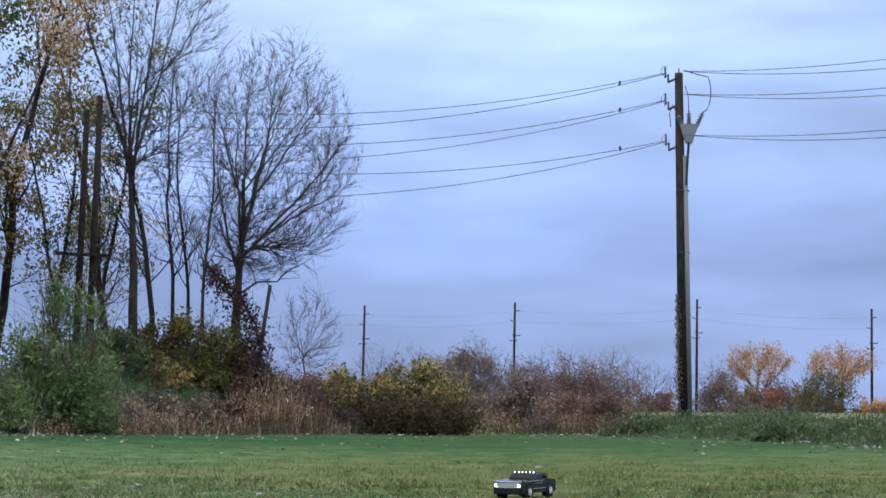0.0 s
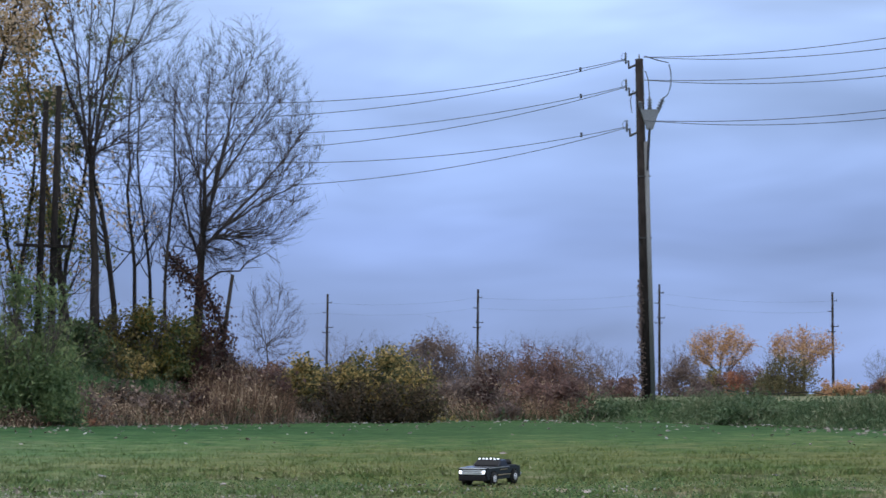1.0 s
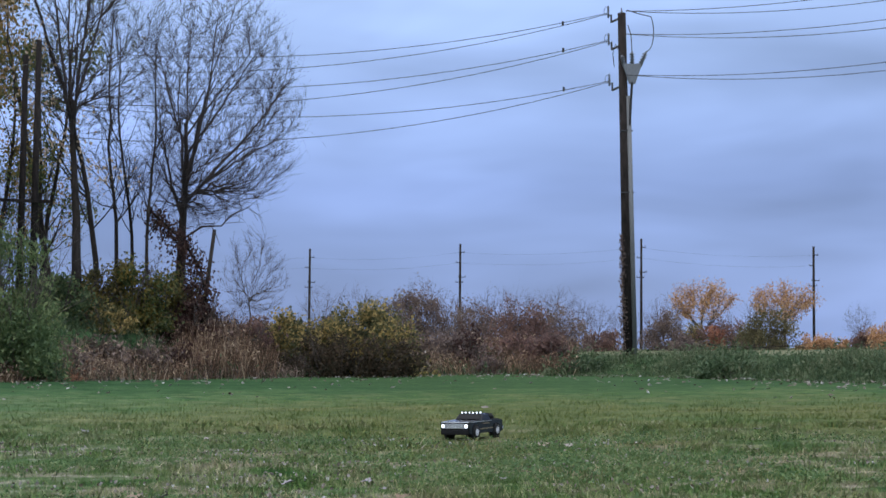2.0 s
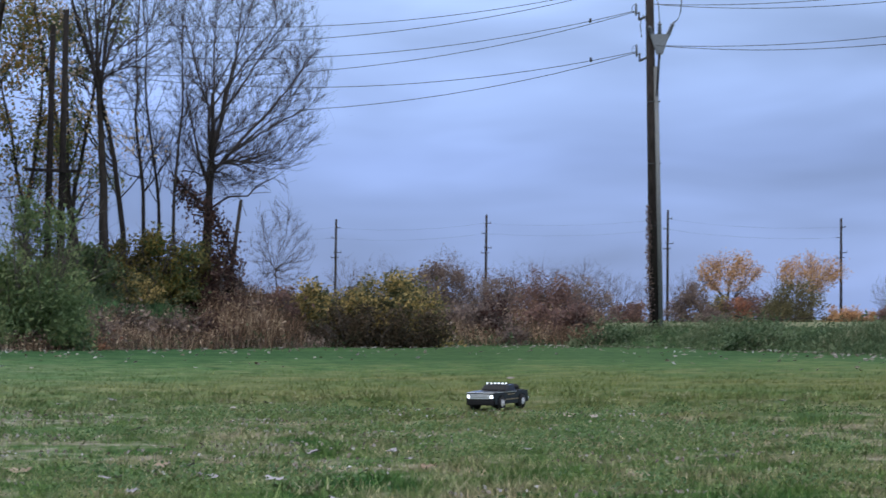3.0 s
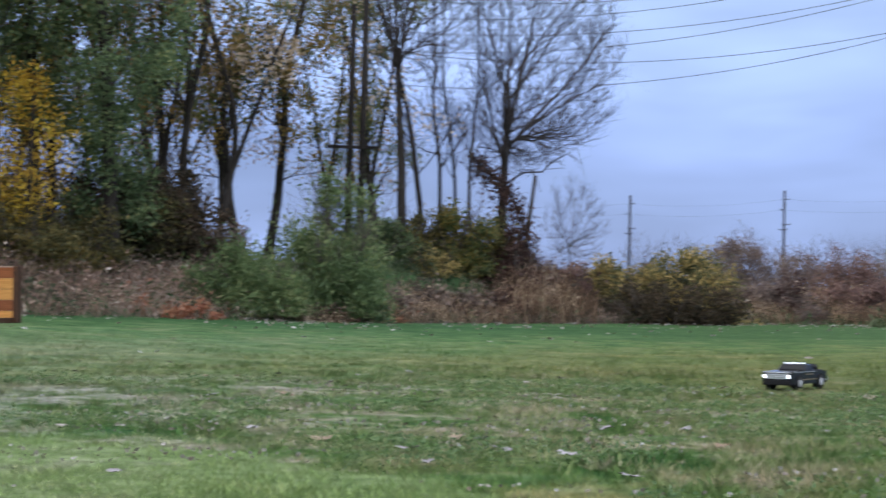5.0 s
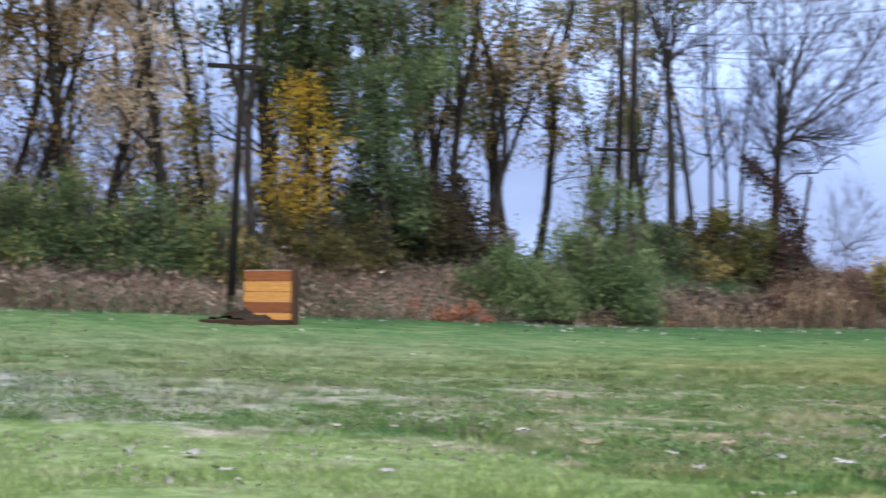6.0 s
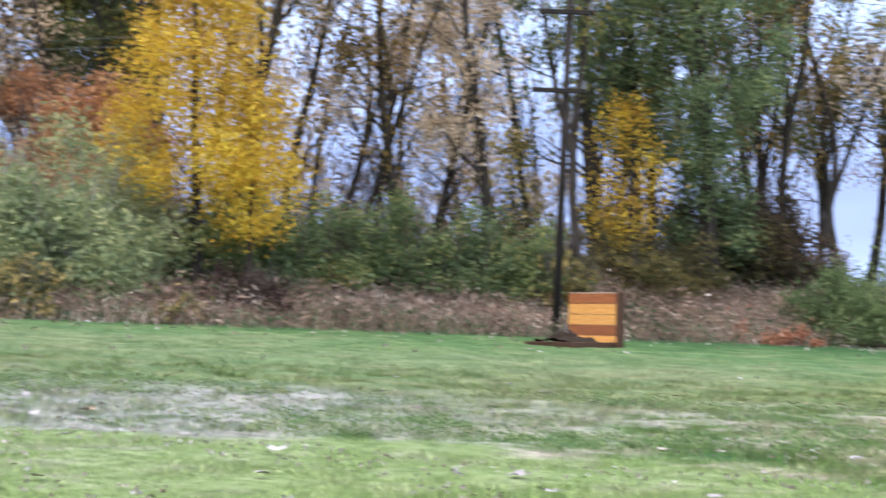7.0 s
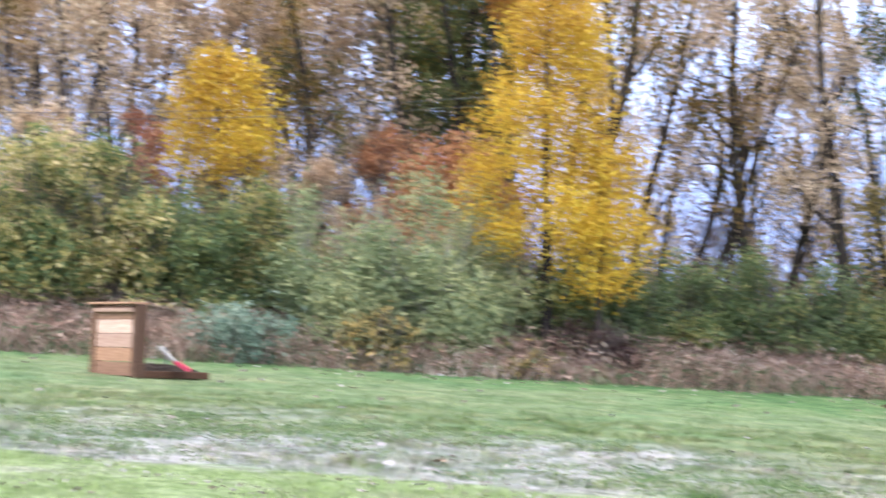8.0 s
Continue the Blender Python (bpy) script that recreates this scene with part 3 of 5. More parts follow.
weed_band("wild_herbs", "low green herbs mixed into the dry weeds", M_REED, 14000, -64, 4, 0.0, 6, 0.1, 0.4, 0.02, 9, 0.9, 1.0, "weeds")


# ---------------------------------------------------------------- trees
def tree(name, m, wood, crown, label, mat=None, leaf=None, crown_label="", twig=None):
    """A tree from its trunk, its limbs with their twigs, and its leaves."""
    ob = empty(name, m, label, "tree")
    piece("trunk", mesh_of("trunk", *wood[0], mat or M_BARK, True), ob)
    for limb in wood[1]:
        piece("limb", mesh_of("limb", *limb, twig or mat or M_BARK, True), ob)
    if crown is not None:
        piece("crown", mesh_of("crown", *crown, leaf), ob, crown_label)
    return ob


def limb_meshes(count, *orders):
    """One mesh a limb; each order is (polylines, radii, limb of each, sides)."""
    out = []
    for k in range(count):
        got = [tubes(P[of == k], R[of == k], n) for P, R, of, n in orders if (of == k).any()]
        if got:
            out.append(join(got))
    return out


def poplar(seed, height, r, leafy, size, limbs=16, lean=(0, 0), low=0.16, twigs=6, fine=2, fork=0.0):
    """A tall slim tree with rising limbs; leaves hang in loose tufts on the twigs."""
    g = np.random.default_rng(seed)
    P, R = stem(g, (0, 0, 0), lean, height, r, 13, 0.085, 0.2)
    if fork:
        k = int(13 * fork)
        Q, QR = stem(g, P[0, k], (lean[0] + 0.22 * g.choice((-1, 1)), lean[1] + 0.12 * g.normal()), height * (0.95 - fork), R[0, k] * 0.8, 13, 0.05, 0.25)
        P, R = np.concatenate((P, Q)), np.concatenate((R, QR))
        limbs = limbs * 2 // 3
    A, AR = sprout(g, P, R, limbs, low, 0.97, 42, 0.26, 6, 0.09, 0.13, 0.42, 0.3, 0.3, 0.012)
    B, BR = sprout(g, A, AR, twigs, 0.2, 1.0, 42, 0.48, 4, 0.02, 0.18, 0.5, 0.4, least=0.007)
    C, CR = sprout(g, B, BR, fine, 0.25, 1.0, 42, 0.6, 2, -0.05, 0.22, 0.6, 0.5, least=0.004)
    of = np.arange(len(A))
    ofb = np.repeat(of, twigs)
    wood = (tubes(P, R, 8), limb_meshes(len(A), (A, AR, of, 4), (B, BR, ofb, 3), (C, CR, np.repeat(ofb, fine), 3)))
    if not leafy:
        return wood, None
    tips = np.concatenate((C[:, 1:].reshape(-1, 3), B[:, 2:].reshape(-1, 3)))
    tuft = tips[g.integers(0, len(tips), max(60, leafy // 10))]
    pick = tuft[g.integers(0, len(tuft), leafy)] + g.normal(size=(leafy, 3)) * 0.16
    return wood, leaves(g, pick, size, 1.8, 0.9)


def aimed(g, P, R, T, n, ratio, least, tip, lo=16, hi=58, first=0.45, up=0.0, shy=0.0, rise=2.0):
    """Branches that leave the nearest fitting parent and bend towards their marks T."""
    q = P.shape[1]
    use = slice(1, q - 1 if q > 3 else q)
    pts, tan = P[:, use].reshape(-1, 3), np.gradient(P, axis=1)[:, use].reshape(-1, 3)
    tan = tan / (np.linalg.norm(tan, axis=1, keepdims=True) + 1e-9)
    rad = R[:, use].reshape(-1)
    out = []
    for a in range(0, len(T), 400):
        t = T[a:a + 400]
        v = t[:, None] - pts[None]
        d = np.linalg.norm(v, axis=2) + 1e-6
        c = np.degrees(np.arccos(np.clip((v * tan[None]).sum(2) / d, -1, 1)))
        out.append((d * (1 + shy * g.uniform(0, 1, d.shape)) + np.maximum(0, 0.45 - v[:, :, 2] / d) * rise * d + np.where((c > lo) & (c < hi), 0.0, 3.0 + np.abs(c - (lo + hi) / 2) * 0.06)).argmin(1))
    k = np.concatenate(out)
    b, v = pts[k], T - pts[k]
    d = np.linalg.norm(v, axis=1, keepdims=True)
    h = tan[k] * (1 - first) + v / (d + 1e-9) * first + np.array([0, 0, up])
    h /= np.linalg.norm(h, axis=1, keepdims=True)
    ctrl = b + h * d * 0.55 - np.array([0, 0, 0.06]) * d
    u = np.linspace(0, 1, n)[None, :, None]
    Q = b[:, None] * (1 - u) ** 2 + 2 * ctrl[:, None] * u * (1 - u) + T[:, None] * u ** 2
    Q[:, 1:] += g.normal(size=(len(T), n - 1, 3)) * d[:, None] * 0.02
    r0 = np.maximum(np.minimum(rad[k] * ratio, 0.03 * d[:, 0] + 0.004), least)
    return Q, r0[:, None] * np.linspace(1, tip, n)[None], k // pts.reshape(P.shape[0], -1, 3).shape[1]


def bare_crown(seed, trunk, lean, centre, radii, root, counts=(7, 26, 120, 800, 3600), least=0.0035, low=1.0, spread=0.75, steep=0.85, lead=0.5, weep=0, stout=0.014):
    """A leafless tree: a trunk that parts into long rising stems, then ever finer branches."""
    g = np.random.default_rng(seed)
    c, rad = np.array(centre), np.array(radii)
    top = trunk + lead * (c[2] + rad[2] - trunk)
    P, R = stem(g, (0, 0, -0.1), lean, top, root, 16, 0.03, 0.22)
    P[0, :, :2] += (np.clip(P[0, :, 2:] / top, 0, 1) ** 2) * c[:2] * 0.35

    def marks(n, inner, outer=1.0):
        t = unit(g, n) * (g.uniform(inner ** 3, outer ** 3, (n, 1)) ** (1 / 3)) * (1 + 0.075 * g.normal(size=(n, 1)))
        t = t * rad + c
        keep = t[:, 2] > trunk * low + steep * np.hypot(t[:, 0], t[:, 1]) * g.uniform(0.75, 1.0, n)
        return t[keep]

    k = np.arange(counts[0]) + 0.5
    z = 0.98 - k / counts[0] * 0.85
    a = k * 2.39996 + seed
    w = np.sqrt(np.clip(1 - z * z, 0, 1))
    T1 = np.stack((np.cos(a) * w, np.sin(a) * w, z), 1) * rad * g.uniform(0.85, 0.97, (len(k), 1)) + c
    T1[:, 2] = np.maximum(T1[:, 2], trunk + 1.15 * steep * np.hypot(T1[:, 0], T1[:, 1]))
    h = trunk + (T1[:, 2] - trunk) * spread * g.uniform(0.1, 0.9, len(k))
    h = np.clip(np.minimum(h, T1[:, 2] - 1.1 * np.hypot(T1[:, 0], T1[:, 1])), trunk * 0.78, top * 0.97)
    zz = P[0, :, 2]
    b = np.stack([np.interp(h, zz, P[0, :, q]) for q in range(3)], 1)
    u = np.linspace(0, 1, 12)[None, :, None]
    v = T1 - b
    d = np.linalg.norm(v, axis=1)
    ctrl = b + v * 0.5 + np.stack((v[:, 0] * 0.06, v[:, 1] * 0.06, -0.03 * d), 1)
    A = b[:, None] * (1 - u) ** 2 + 2 * ctrl[:, None] * u * (1 - u) + T1[:, None] * u ** 2
    A[:, 1:] += np.cumsum(g.normal(size=(len(k), 11, 3)) * 0.03, axis=1) * np.array([1, 1, 0.3])
    AR = np.minimum(np.interp(h, zz, R[0]) * 0.66, stout * d + 0.012)[:, None] * np.linspace(1, 0.12, 12)[None]
    A2, A2R, of2 = aimed(g, A, AR, marks(counts[1], 0.8), 12, 0.8, least * 4, 0.15, 12, 36, 0.4, 0.0, 0.5, 3.0)
    L, LR, ofl = np.concatenate((A, A2)), np.concatenate((AR, A2R)), np.concatenate((np.arange(len(A)), of2))
    B, BR, k = aimed(g, L, LR, marks(counts[2], 0.5), 7, 0.6, least * 1.8, 0.2, 14, 44, 0.4, 0.05, 0.4, 3.0)
    ofb = ofl[k]
    C, CR, k = aimed(g, B, BR, marks(counts[3], 0.45), 5, 0.6, least * 1.3, 0.4, 14, 48, 0.45, 0.05, 0.3, 2.5)
    ofc = ofb[k]
    D, DR, k = aimed(g, C, CR, marks(counts[4], 0.45, 1.03), 3, 0.6, least, 0.6, 12, 52, 0.5, 0.0, 0.2, 2.0)
    orders = [(L, LR, ofl, 7), (B, BR, ofb, 4), (C, CR, ofc, 3), (D, DR, ofc[k], 3)]
    if weep:
        # twigs that hang from the lower boughs
        low_b = np.flatnonzero(B[:, -1, 2] < c[2])
        E, ER = sprout(g, B[low_b], BR[low_b], weep, 0.35, 1.0, 55, 0.75, 6, -0.3, 0.1, 0.5, 0.5, least=least)
        orders.append((E, ER, np.repeat(ofb[low_b], weep), 3))
    return tubes(P, R, 10), limb_meshes(len(A), *orders)


def lobes(g, n, rx, ry, rz, lump, loose=0.12):
    """Points in an uneven heap of leaf clumps, thicker near its outside, loose at the rim."""
    k = max(10, int(lump * 2))
    c = unit(g, k)
    c[:, 2] = np.abs(c[:, 2])
    c *= np.array([rx, ry, rz]) * g.uniform(0.3, 0.95, (k, 1))
    s = g.uniform(0.14, 0.36, k) * min(rx, rz)
    i = g.integers(0, k, n)
    p = c[i] + unit(g, n) * (s[i] * g.uniform(0.3, 1.15, n))[:, None]
    stray = g.uniform(0, 1, n) < loose
    p[stray] += g.normal(size=(int(stray.sum()), 3)) * 0.22
    return p[p[:, 2] > 0.03]


def shrub(name, m, rx, ry, rz, count, size, leaf, label, seed, lump=26, stems=14, wood=None, long=1.5, hang=0.3, cat="shrub", rise=0.0):
    """A bush: many stems from the ground and lobes of small leaves."""
    g = np.random.default_rng(seed)
    ob = empty(name, m, label, cat)
    a = g.uniform(0, 2 * np.pi, stems)
    S, SR = [], []
    for k in range(stems):
        q = g.uniform(0.1, 0.75)
        P, R = stem(g, (0.25 * rx * math.cos(a[k]), 0.25 * ry * math.sin(a[k]), -0.1), (q * rx * math.cos(a[k]) / rz, q * ry * math.sin(a[k]) / rz), (rz + rise) * g.uniform(0.7, 1.05), 0.022, 6, 0.08)
        S.append(P[0])
        SR.append(R[0])
    S, SR = np.array(S), np.array(SR)
    B, BR = sprout(g, S, SR, 9, 0.2, 1.0, 38, 0.45, 3, 0.05, 0.15, 0.6, 0.4, least=0.005)
    if stems > 18:
        piece("stem", mesh_of("stem", *join([tubes(S, SR, 5), tubes(B, BR, 3)]), wood or M_TWIG, True), ob)
    else:
        for each in limb_meshes(stems, (S, SR, np.arange(stems), 5), (B, BR, np.repeat(np.arange(stems), 9), 3)):
            piece("stem", mesh_of("stem", *each, wood or M_TWIG, True), ob)
    p = lobes(g, int(count * 1.25), rx, ry, rz, lump, 0.4 if long > 2.5 else 0.08)
    size = size * 0.78
    p[:, 2] += rise
    piece("foliage", mesh_of("foliage", *leaves(g, p, size, long, hang), leaf), ob)
    return ob


# bare trees by the gap
big_bare = bare_crown(5, 2.7, (0.05, 0.0), (1.2, 0, 6.6), (2.4, 2.2, 3.85), 0.185, (10, 30, 260, 2000, 11500), 0.0033, 0.95, 0.72, 0.62, 0.46, 2, 0.0095)
g = np.random.default_rng(19)
P = np.array([[(0.14, 0, 2.75), (0.75, -0.15, 2.75 + 0.38), (1.33, -0.3, 2.75 + 0.38), (1.57, -0.35, 2.75 + 0.66), (2.1, -0.4, 2.75 + 0.9), (2.5, -0.4, 2.75 + 0.6)]])
R = np.array([[0.035, 0.03, 0.024, 0.018, 0.012, 0.007]])
A, AR = sprout(g, P, R, 16, 0.25, 1.0, 45, 0.3, 4, -0.06, 0.14, 0.6, 0.4, least=0.004)
big_bare[1].append(join([tubes(P, R, 6), tubes(A, AR, 3)]))
tree("bare_tree", planted(-7.45, 47.5, 0), big_bare, None, "broad leafless tree with a fan of fine grey twigs", M_BARK_DARK, twig=M_BARK_GREY)
tree("bare_tree", planted(-10.85, 46, 0), bare_crown(14, 4.7, (0.04, 0.0), (0.6, 0, 9.6), (2.1, 2.0, 5.2), 0.16, (6, 22, 150, 1000, 4200), 0.0035, 1.0, 0.65, 1.1, 0.34, 0, 0.011), None,
     "tall leafless tree with an upright forked trunk", M_BARK_DARK, twig=M_BARK_GREY)

# slim trees of the belt: four kinds, then copies
KINDS = {}
for key, args, leaf, mat, label, cl in (
        ("brown", (21, 10.5, 0.118, 5200, 0.058, 20, (0.03, 0.02)), L_POPLAR, M_BARK, "slim tall tree with sparse yellow-brown autumn leaves", "yellow-brown leaves"),
        ("tan", (22, 10.0, 0.11, 4200, 0.058, 20, (-0.05, 0.03)), L_TAN, M_BARK, "slim tall tree with thin pale tan leaves", "tan leaves"),
        ("olive", (23, 10.0, 0.085, 4600, 0.06, 20, (0.02, -0.04), 0.16, 6, 2, 0.3), L_OLIVE, M_BARK_DARK, "slim dark tree with olive green leaves", "olive leaves"),
        ("forked", (26, 11.0, 0.11, 4800, 0.058, 20, (0.06, 0.0), 0.16, 6, 2, 0.36), L_POPLAR, M_BARK, "forked tall tree with loose yellow-brown leaves", "yellow-brown leaves"),
        ("slant", (27, 10.0, 0.09, 2700, 0.058, 17, (0.16, 0.05), 0.2, 6, 2, 0.25), L_TAN, M_BARK_DARK, "slanting thin tree with few tan leaves", "tan leaves"),
        ("dense", (28, 9.0, 0.10, 4800, 0.066, 24, (0.02, 0.0), 0.2, 6, 2, 0.3), L_TAN, M_BARK_GREY, "bushy tree thick with pale tan leaves", "pale tan leaves"),
        ("bare", (29, 10.0, 0.075, 0, 0.05, 26, (0.05, 0.0), 0.3, 7, 3), None, M_BARK_DARK, "slim leafless tree with a web of fine twigs", ""),
        ("thin", (24, 11.0, 0.085, 1100, 0.058, 15, (-0.02, 0.0)), L_TAN, M_BARK_DARK, "thin almost leafless tree of the belt", "last tan leaves")):
    wood, crown = poplar(*args)
    KINDS[key] = (wood, crown, mat, leaf, label, cl)
FIRST = {}
BELT = (
    (-9.5, 48.5, "bare", 0.98), (-8.45, 46.5, "bare", 0.84), (-12.0, 49, "olive", 1.0), (-13.4, 48, "olive", 0.95), 
    (-15.6, 47, "brown", 1.2), (-11.4, 52, "brown", 1.05), (-17.6, 42, "slant", 1.1),
    (-16.5, 44.5, "brown", 1.15), (-17.2, 46, "olive", 1.15), (-18.4, 41.5, "forked", 1.1),
    (-19.2, 42, "olive", 1.1), (-20.3, 41, "forked", 1.15), (-23.2, 40, "brown", 1.1),
    (-25.65, 35.5, "olive", 1.25), (-25.0, 42, "olive", 1.05), (-27.2, 39, "thin", 1.15), (-28.1, 42, "tan", 1.0), (-29.1, 36, "tan", 1.1),
    (-30.2, 42, "thin", 1.0), (-30.8, 39, "tan", 1.05), (-31.9, 37, "brown", 1.1), (-32.8, 42, "thin", 1.1), (-33.6, 38, "slant", 1.1),
    (-34.9, 40, "thin", 1.0), (-35.8, 36, "tan", 1.1), (-36.8, 34, "forked", 1.1), (-38.0, 38, "tan", 1.1), (-39.5, 41, "brown", 1.1),
    (-40.8, 37, "olive", 1.05), (-41.8, 35, "olive", 1.1), (-43.0, 38, "thin", 1.2), (-43.9, 35, "tan", 1.1), (-45.2, 37, "dense", 1.0),
    (-46.4, 34, "brown", 1.0), (-47.6, 37, "dense", 1.0), (-49.2, 36, "dense", 1.0), (-51.0, 38, "dense", 1.0), (-53.0, 36, "dense", 1.0),
    (-55.2, 34, "dense", 1.0), (-57.5, 36, "dense", 1.0), (-60.0, 34, "brown", 0.9), (-63.0, 34, "olive", 0.9), (-56.3, 38.5, "dense", 1.05), (-59.0, 37, "dense", 1.0), (-48.4, 39.5, "dense", 1.1), (-54.1, 39.0, "dense", 1.0), (-10.2, 47.5, "thin", 1.1), (-9.0, 49.5, "bare", 0.9), (-19.7, 43.5, "forked", 1.0), (-19.0, 46.0, "brown", 1.1),
    (-21.6, 50.3, "olive", 1.13), (-24.6, 44.3, "brown", 1.06), (-27.1, 47.9, "thin", 0.85),
    (-29.4, 45.1, "brown", 0.95), (-31.6, 45.0, "thin", 1.2), (-34.4, 42.2, "slant", 1.17), (-37.2, 45.2, "tan", 0.92), (-39.6, 41.8, "slant", 1.18),
    (-42.3, 45.0, "tan", 1.19), (-44.5, 44.3, "thin", 0.88), (-47.2, 41.7, "slant", 0.85), (-49.7, 39.9, "thin", 1.19), (-52.3, 42.9, "thin", 0.9),
    (-54.2, 40.3, "thin", 1.2), (-56.7, 39.4, "thin", 1.01), (-59.0, 39.5, "tan", 1.03), (-61.4, 41.4, "tan", 1.2))
for az, r, key, sc in BELT:
    turn = (az * 997.0) % 360 if key != "slant" else (az * 97.0) % 70 - 35
    m = planted(az, r, turn, sc)
    if key not in FIRST:
        wood, crown, mat, leaf, label, cl = KINDS[key]
        FIRST[key] = tree("slim_tree", m, wood, crown, label, mat, leaf, cl)
        FIRST[key]["group"] = "slim trees of the belt"
        FIRST[key].scale = (sc, sc, sc)
    else:
        x, y, z = spot(az, r)
        t = copy_thing(FIRST[key], Matrix())
        t.matrix_basis = pose(x, y, z - 0.05, 0, 0, turn) @ Matrix.Scale(sc, 4)


def clad_tree(name, m, height, z0, r0, r1, count, size, leaf, label, seed, trunk=0.2, cl="", shape=0.5):
    """A tree whose stem and limbs are wrapped in a thick uneven coat of leaves."""
    g = np.random.default_rng(seed)
    P, R = stem(g, (0, 0, 0), (0, 0), height, trunk, 9, 0.03)
    A, AR = sprout(g, P, R, 24, 0.15, 0.97, 50, 0.17, 5, 0.05, 0.1, 0.22)
    k = 150
    u = np.sort(g.uniform(0, 1, k))
    rad = r0 + (r1 - r0) * np.sin(np.pi * u ** shape) * g.uniform(0.7, 1.15, k)
    a, q = g.uniform(0, 2 * np.pi, k), np.sqrt(g.uniform(0.05, 1, k))
    c = np.stack((np.cos(a) * rad * q, np.sin(a) * rad * q, z0 + (height - z0) * u), 1)
    count, size = int(count * 1.5), size * 0.75
    i = g.integers(0, k, count)
    p = c[i] + unit(g, count) * (np.minimum(rad[i], 0.75) * g.uniform(0.1, 0.6, count))[:, None] + g.normal(size=(count, 3)) * 0.13
    return tree(name, m, (tubes(P, R, 8), limb_meshes(24, (A, AR, np.arange(24), 4))), leaves(g, p, size, 1.4, 0.4), label, M_BARK_DARK, leaf, cl)


clad_tree("ivy_tree", planted(-20.9, 37.0), 11.4, 1.2, 0.9, 2.0, 12500, 0.10, L_IVY, "tall tree wrapped in dark green ivy", 41, 0.2, "dark ivy", 1.2)
clad_tree("ivy_tree", planted(-23.4, 38.2), 11.6, 3.4, 0.6, 2.1, 8200, 0.10, L_IVY, "tree with an ivy-wrapped top close beside another", 40, 0.17, "dark ivy", 1.1)
clad_tree("ivy_tree", planted(-24.9, 37.4), 11.0, 4.4, 0.3, 1.1, 4200, 0.10, L_IVY, "narrow ivy-clad tree behind the wooden pole", 65, 0.2, "dark ivy", 1.0)
clad_tree("golden_tree", planted(-38.9, 30.0), 6.9, 2.1, 0.6, 1.65, 12500, 0.075, L_GOLD, "golden yellow autumn tree at the wood's edge", 42, 0.12, "golden leaves", 0.42)
clad_tree("golden_tree", planted(-37.1, 29.7), 4.2, 1.5, 0.4, 1.0, 3000, 0.08, L_GOLD, "low golden sapling leaning out over the shrubs", 50, 0.06, "golden leaves", 0.7)
clad_tree("golden_tree", planted(-50.6, 32), 4.9, 2.4, 0.4, 1.15, 4800, 0.09, L_GOLD, "smaller golden yellow tree among tan trees", 43, 0.1, "golden leaves", 0.6)
clad_tree("golden_tree", planted(-23.9, 35.8), 4.4, 1.3, 0.3, 1.05, 1700, 0.08, L_GOLD, "thin golden tree before the ivy trees", 44, 0.08, "golden leaves", 0.8)
clad_tree("golden_tree", planted(-27.9, 36.5), 3.6, 1.0, 0.2, 0.9, 700, 0.12, L_SHRUB_Y, "small yellow sapling near the pole's foot", 46, 0.05, "golden leaves", 0.8)
clad_tree("dark_tree", planted(-42.6, 36), 10.0, 3.6, 0.3, 0.9, 3200, 0.12, L_OLIVE, "dark close-grown tree behind the russet bush", 48, 0.16, "dark olive leaves", 1.0)
clad_tree("dark_tree", planted(-41.2, 37), 9.5, 3.8, 0.25, 0.8, 2600, 0.12, L_OLIVE, "dark narrow tree beside the golden one", 49, 0.15, "dark olive leaves", 1.0)
clad_tree("dark_tree", planted(-44.1, 36.5), 10.0, 3.6, 0.3, 0.8, 2800, 0.12, L_OLIVE, "dark straight tree among tan ones", 64, 0.15, "dark olive leaves", 1.0)
clad_tree("orange_top_tree", planted(-43.6, 38), 9.6, 6.0, 0.2, 1.0, 1600, 0.13, L_ORANGE, "slender tree with an orange top", 45, 0.1, "orange leaves", 0.8)
clad_tree("orange_top_tree", planted(-40.2, 34), 10.5, 6.5, 0.2, 1.3, 2600, 0.13, L_ORANGE, "slender orange tree behind the golden one", 47, 0.1, "orange leaves", 0.8)

# undergrowth
S = shrub
S("willow_bush", planted(-13.5, 37.7), 1.6, 1.1, 2.7, 13000, 0.058, L_FRESH, "feathery green willow bush at the lawn's edge", 51, 34, 18, None, 3.2, 0.7)
S("willow_bush", planted(-16.2, 36.4), 1.7, 1.0, 1.6, 9500, 0.058, L_FRESH, "lower green willow bush beside the tall one", 52, 30, 16, None, 3.2, 0.7)
S("willow_bush", planted(-12.9, 38.4), 1.1, 0.8, 3.7, 5600, 0.058, L_FRESH, "thin tall willow bush with feathery green leaves", 57, 26, 20, None, 3.2, 0.7)
S("red_weed", planted(-11.6, float(edge_at(-11.6)) + 0.3), 0.8, 0.4, 0.4, 800, 0.06, L_RED, "low orange-red weeds at the reed bed's foot", 58, 12, 12)
S("dark_bush", planted(-12.3, 37.9), 0.8, 0.7, 1.0, 3000, 0.09, L_IVY, "dark green bush below the two poles", 53, 20, 10)
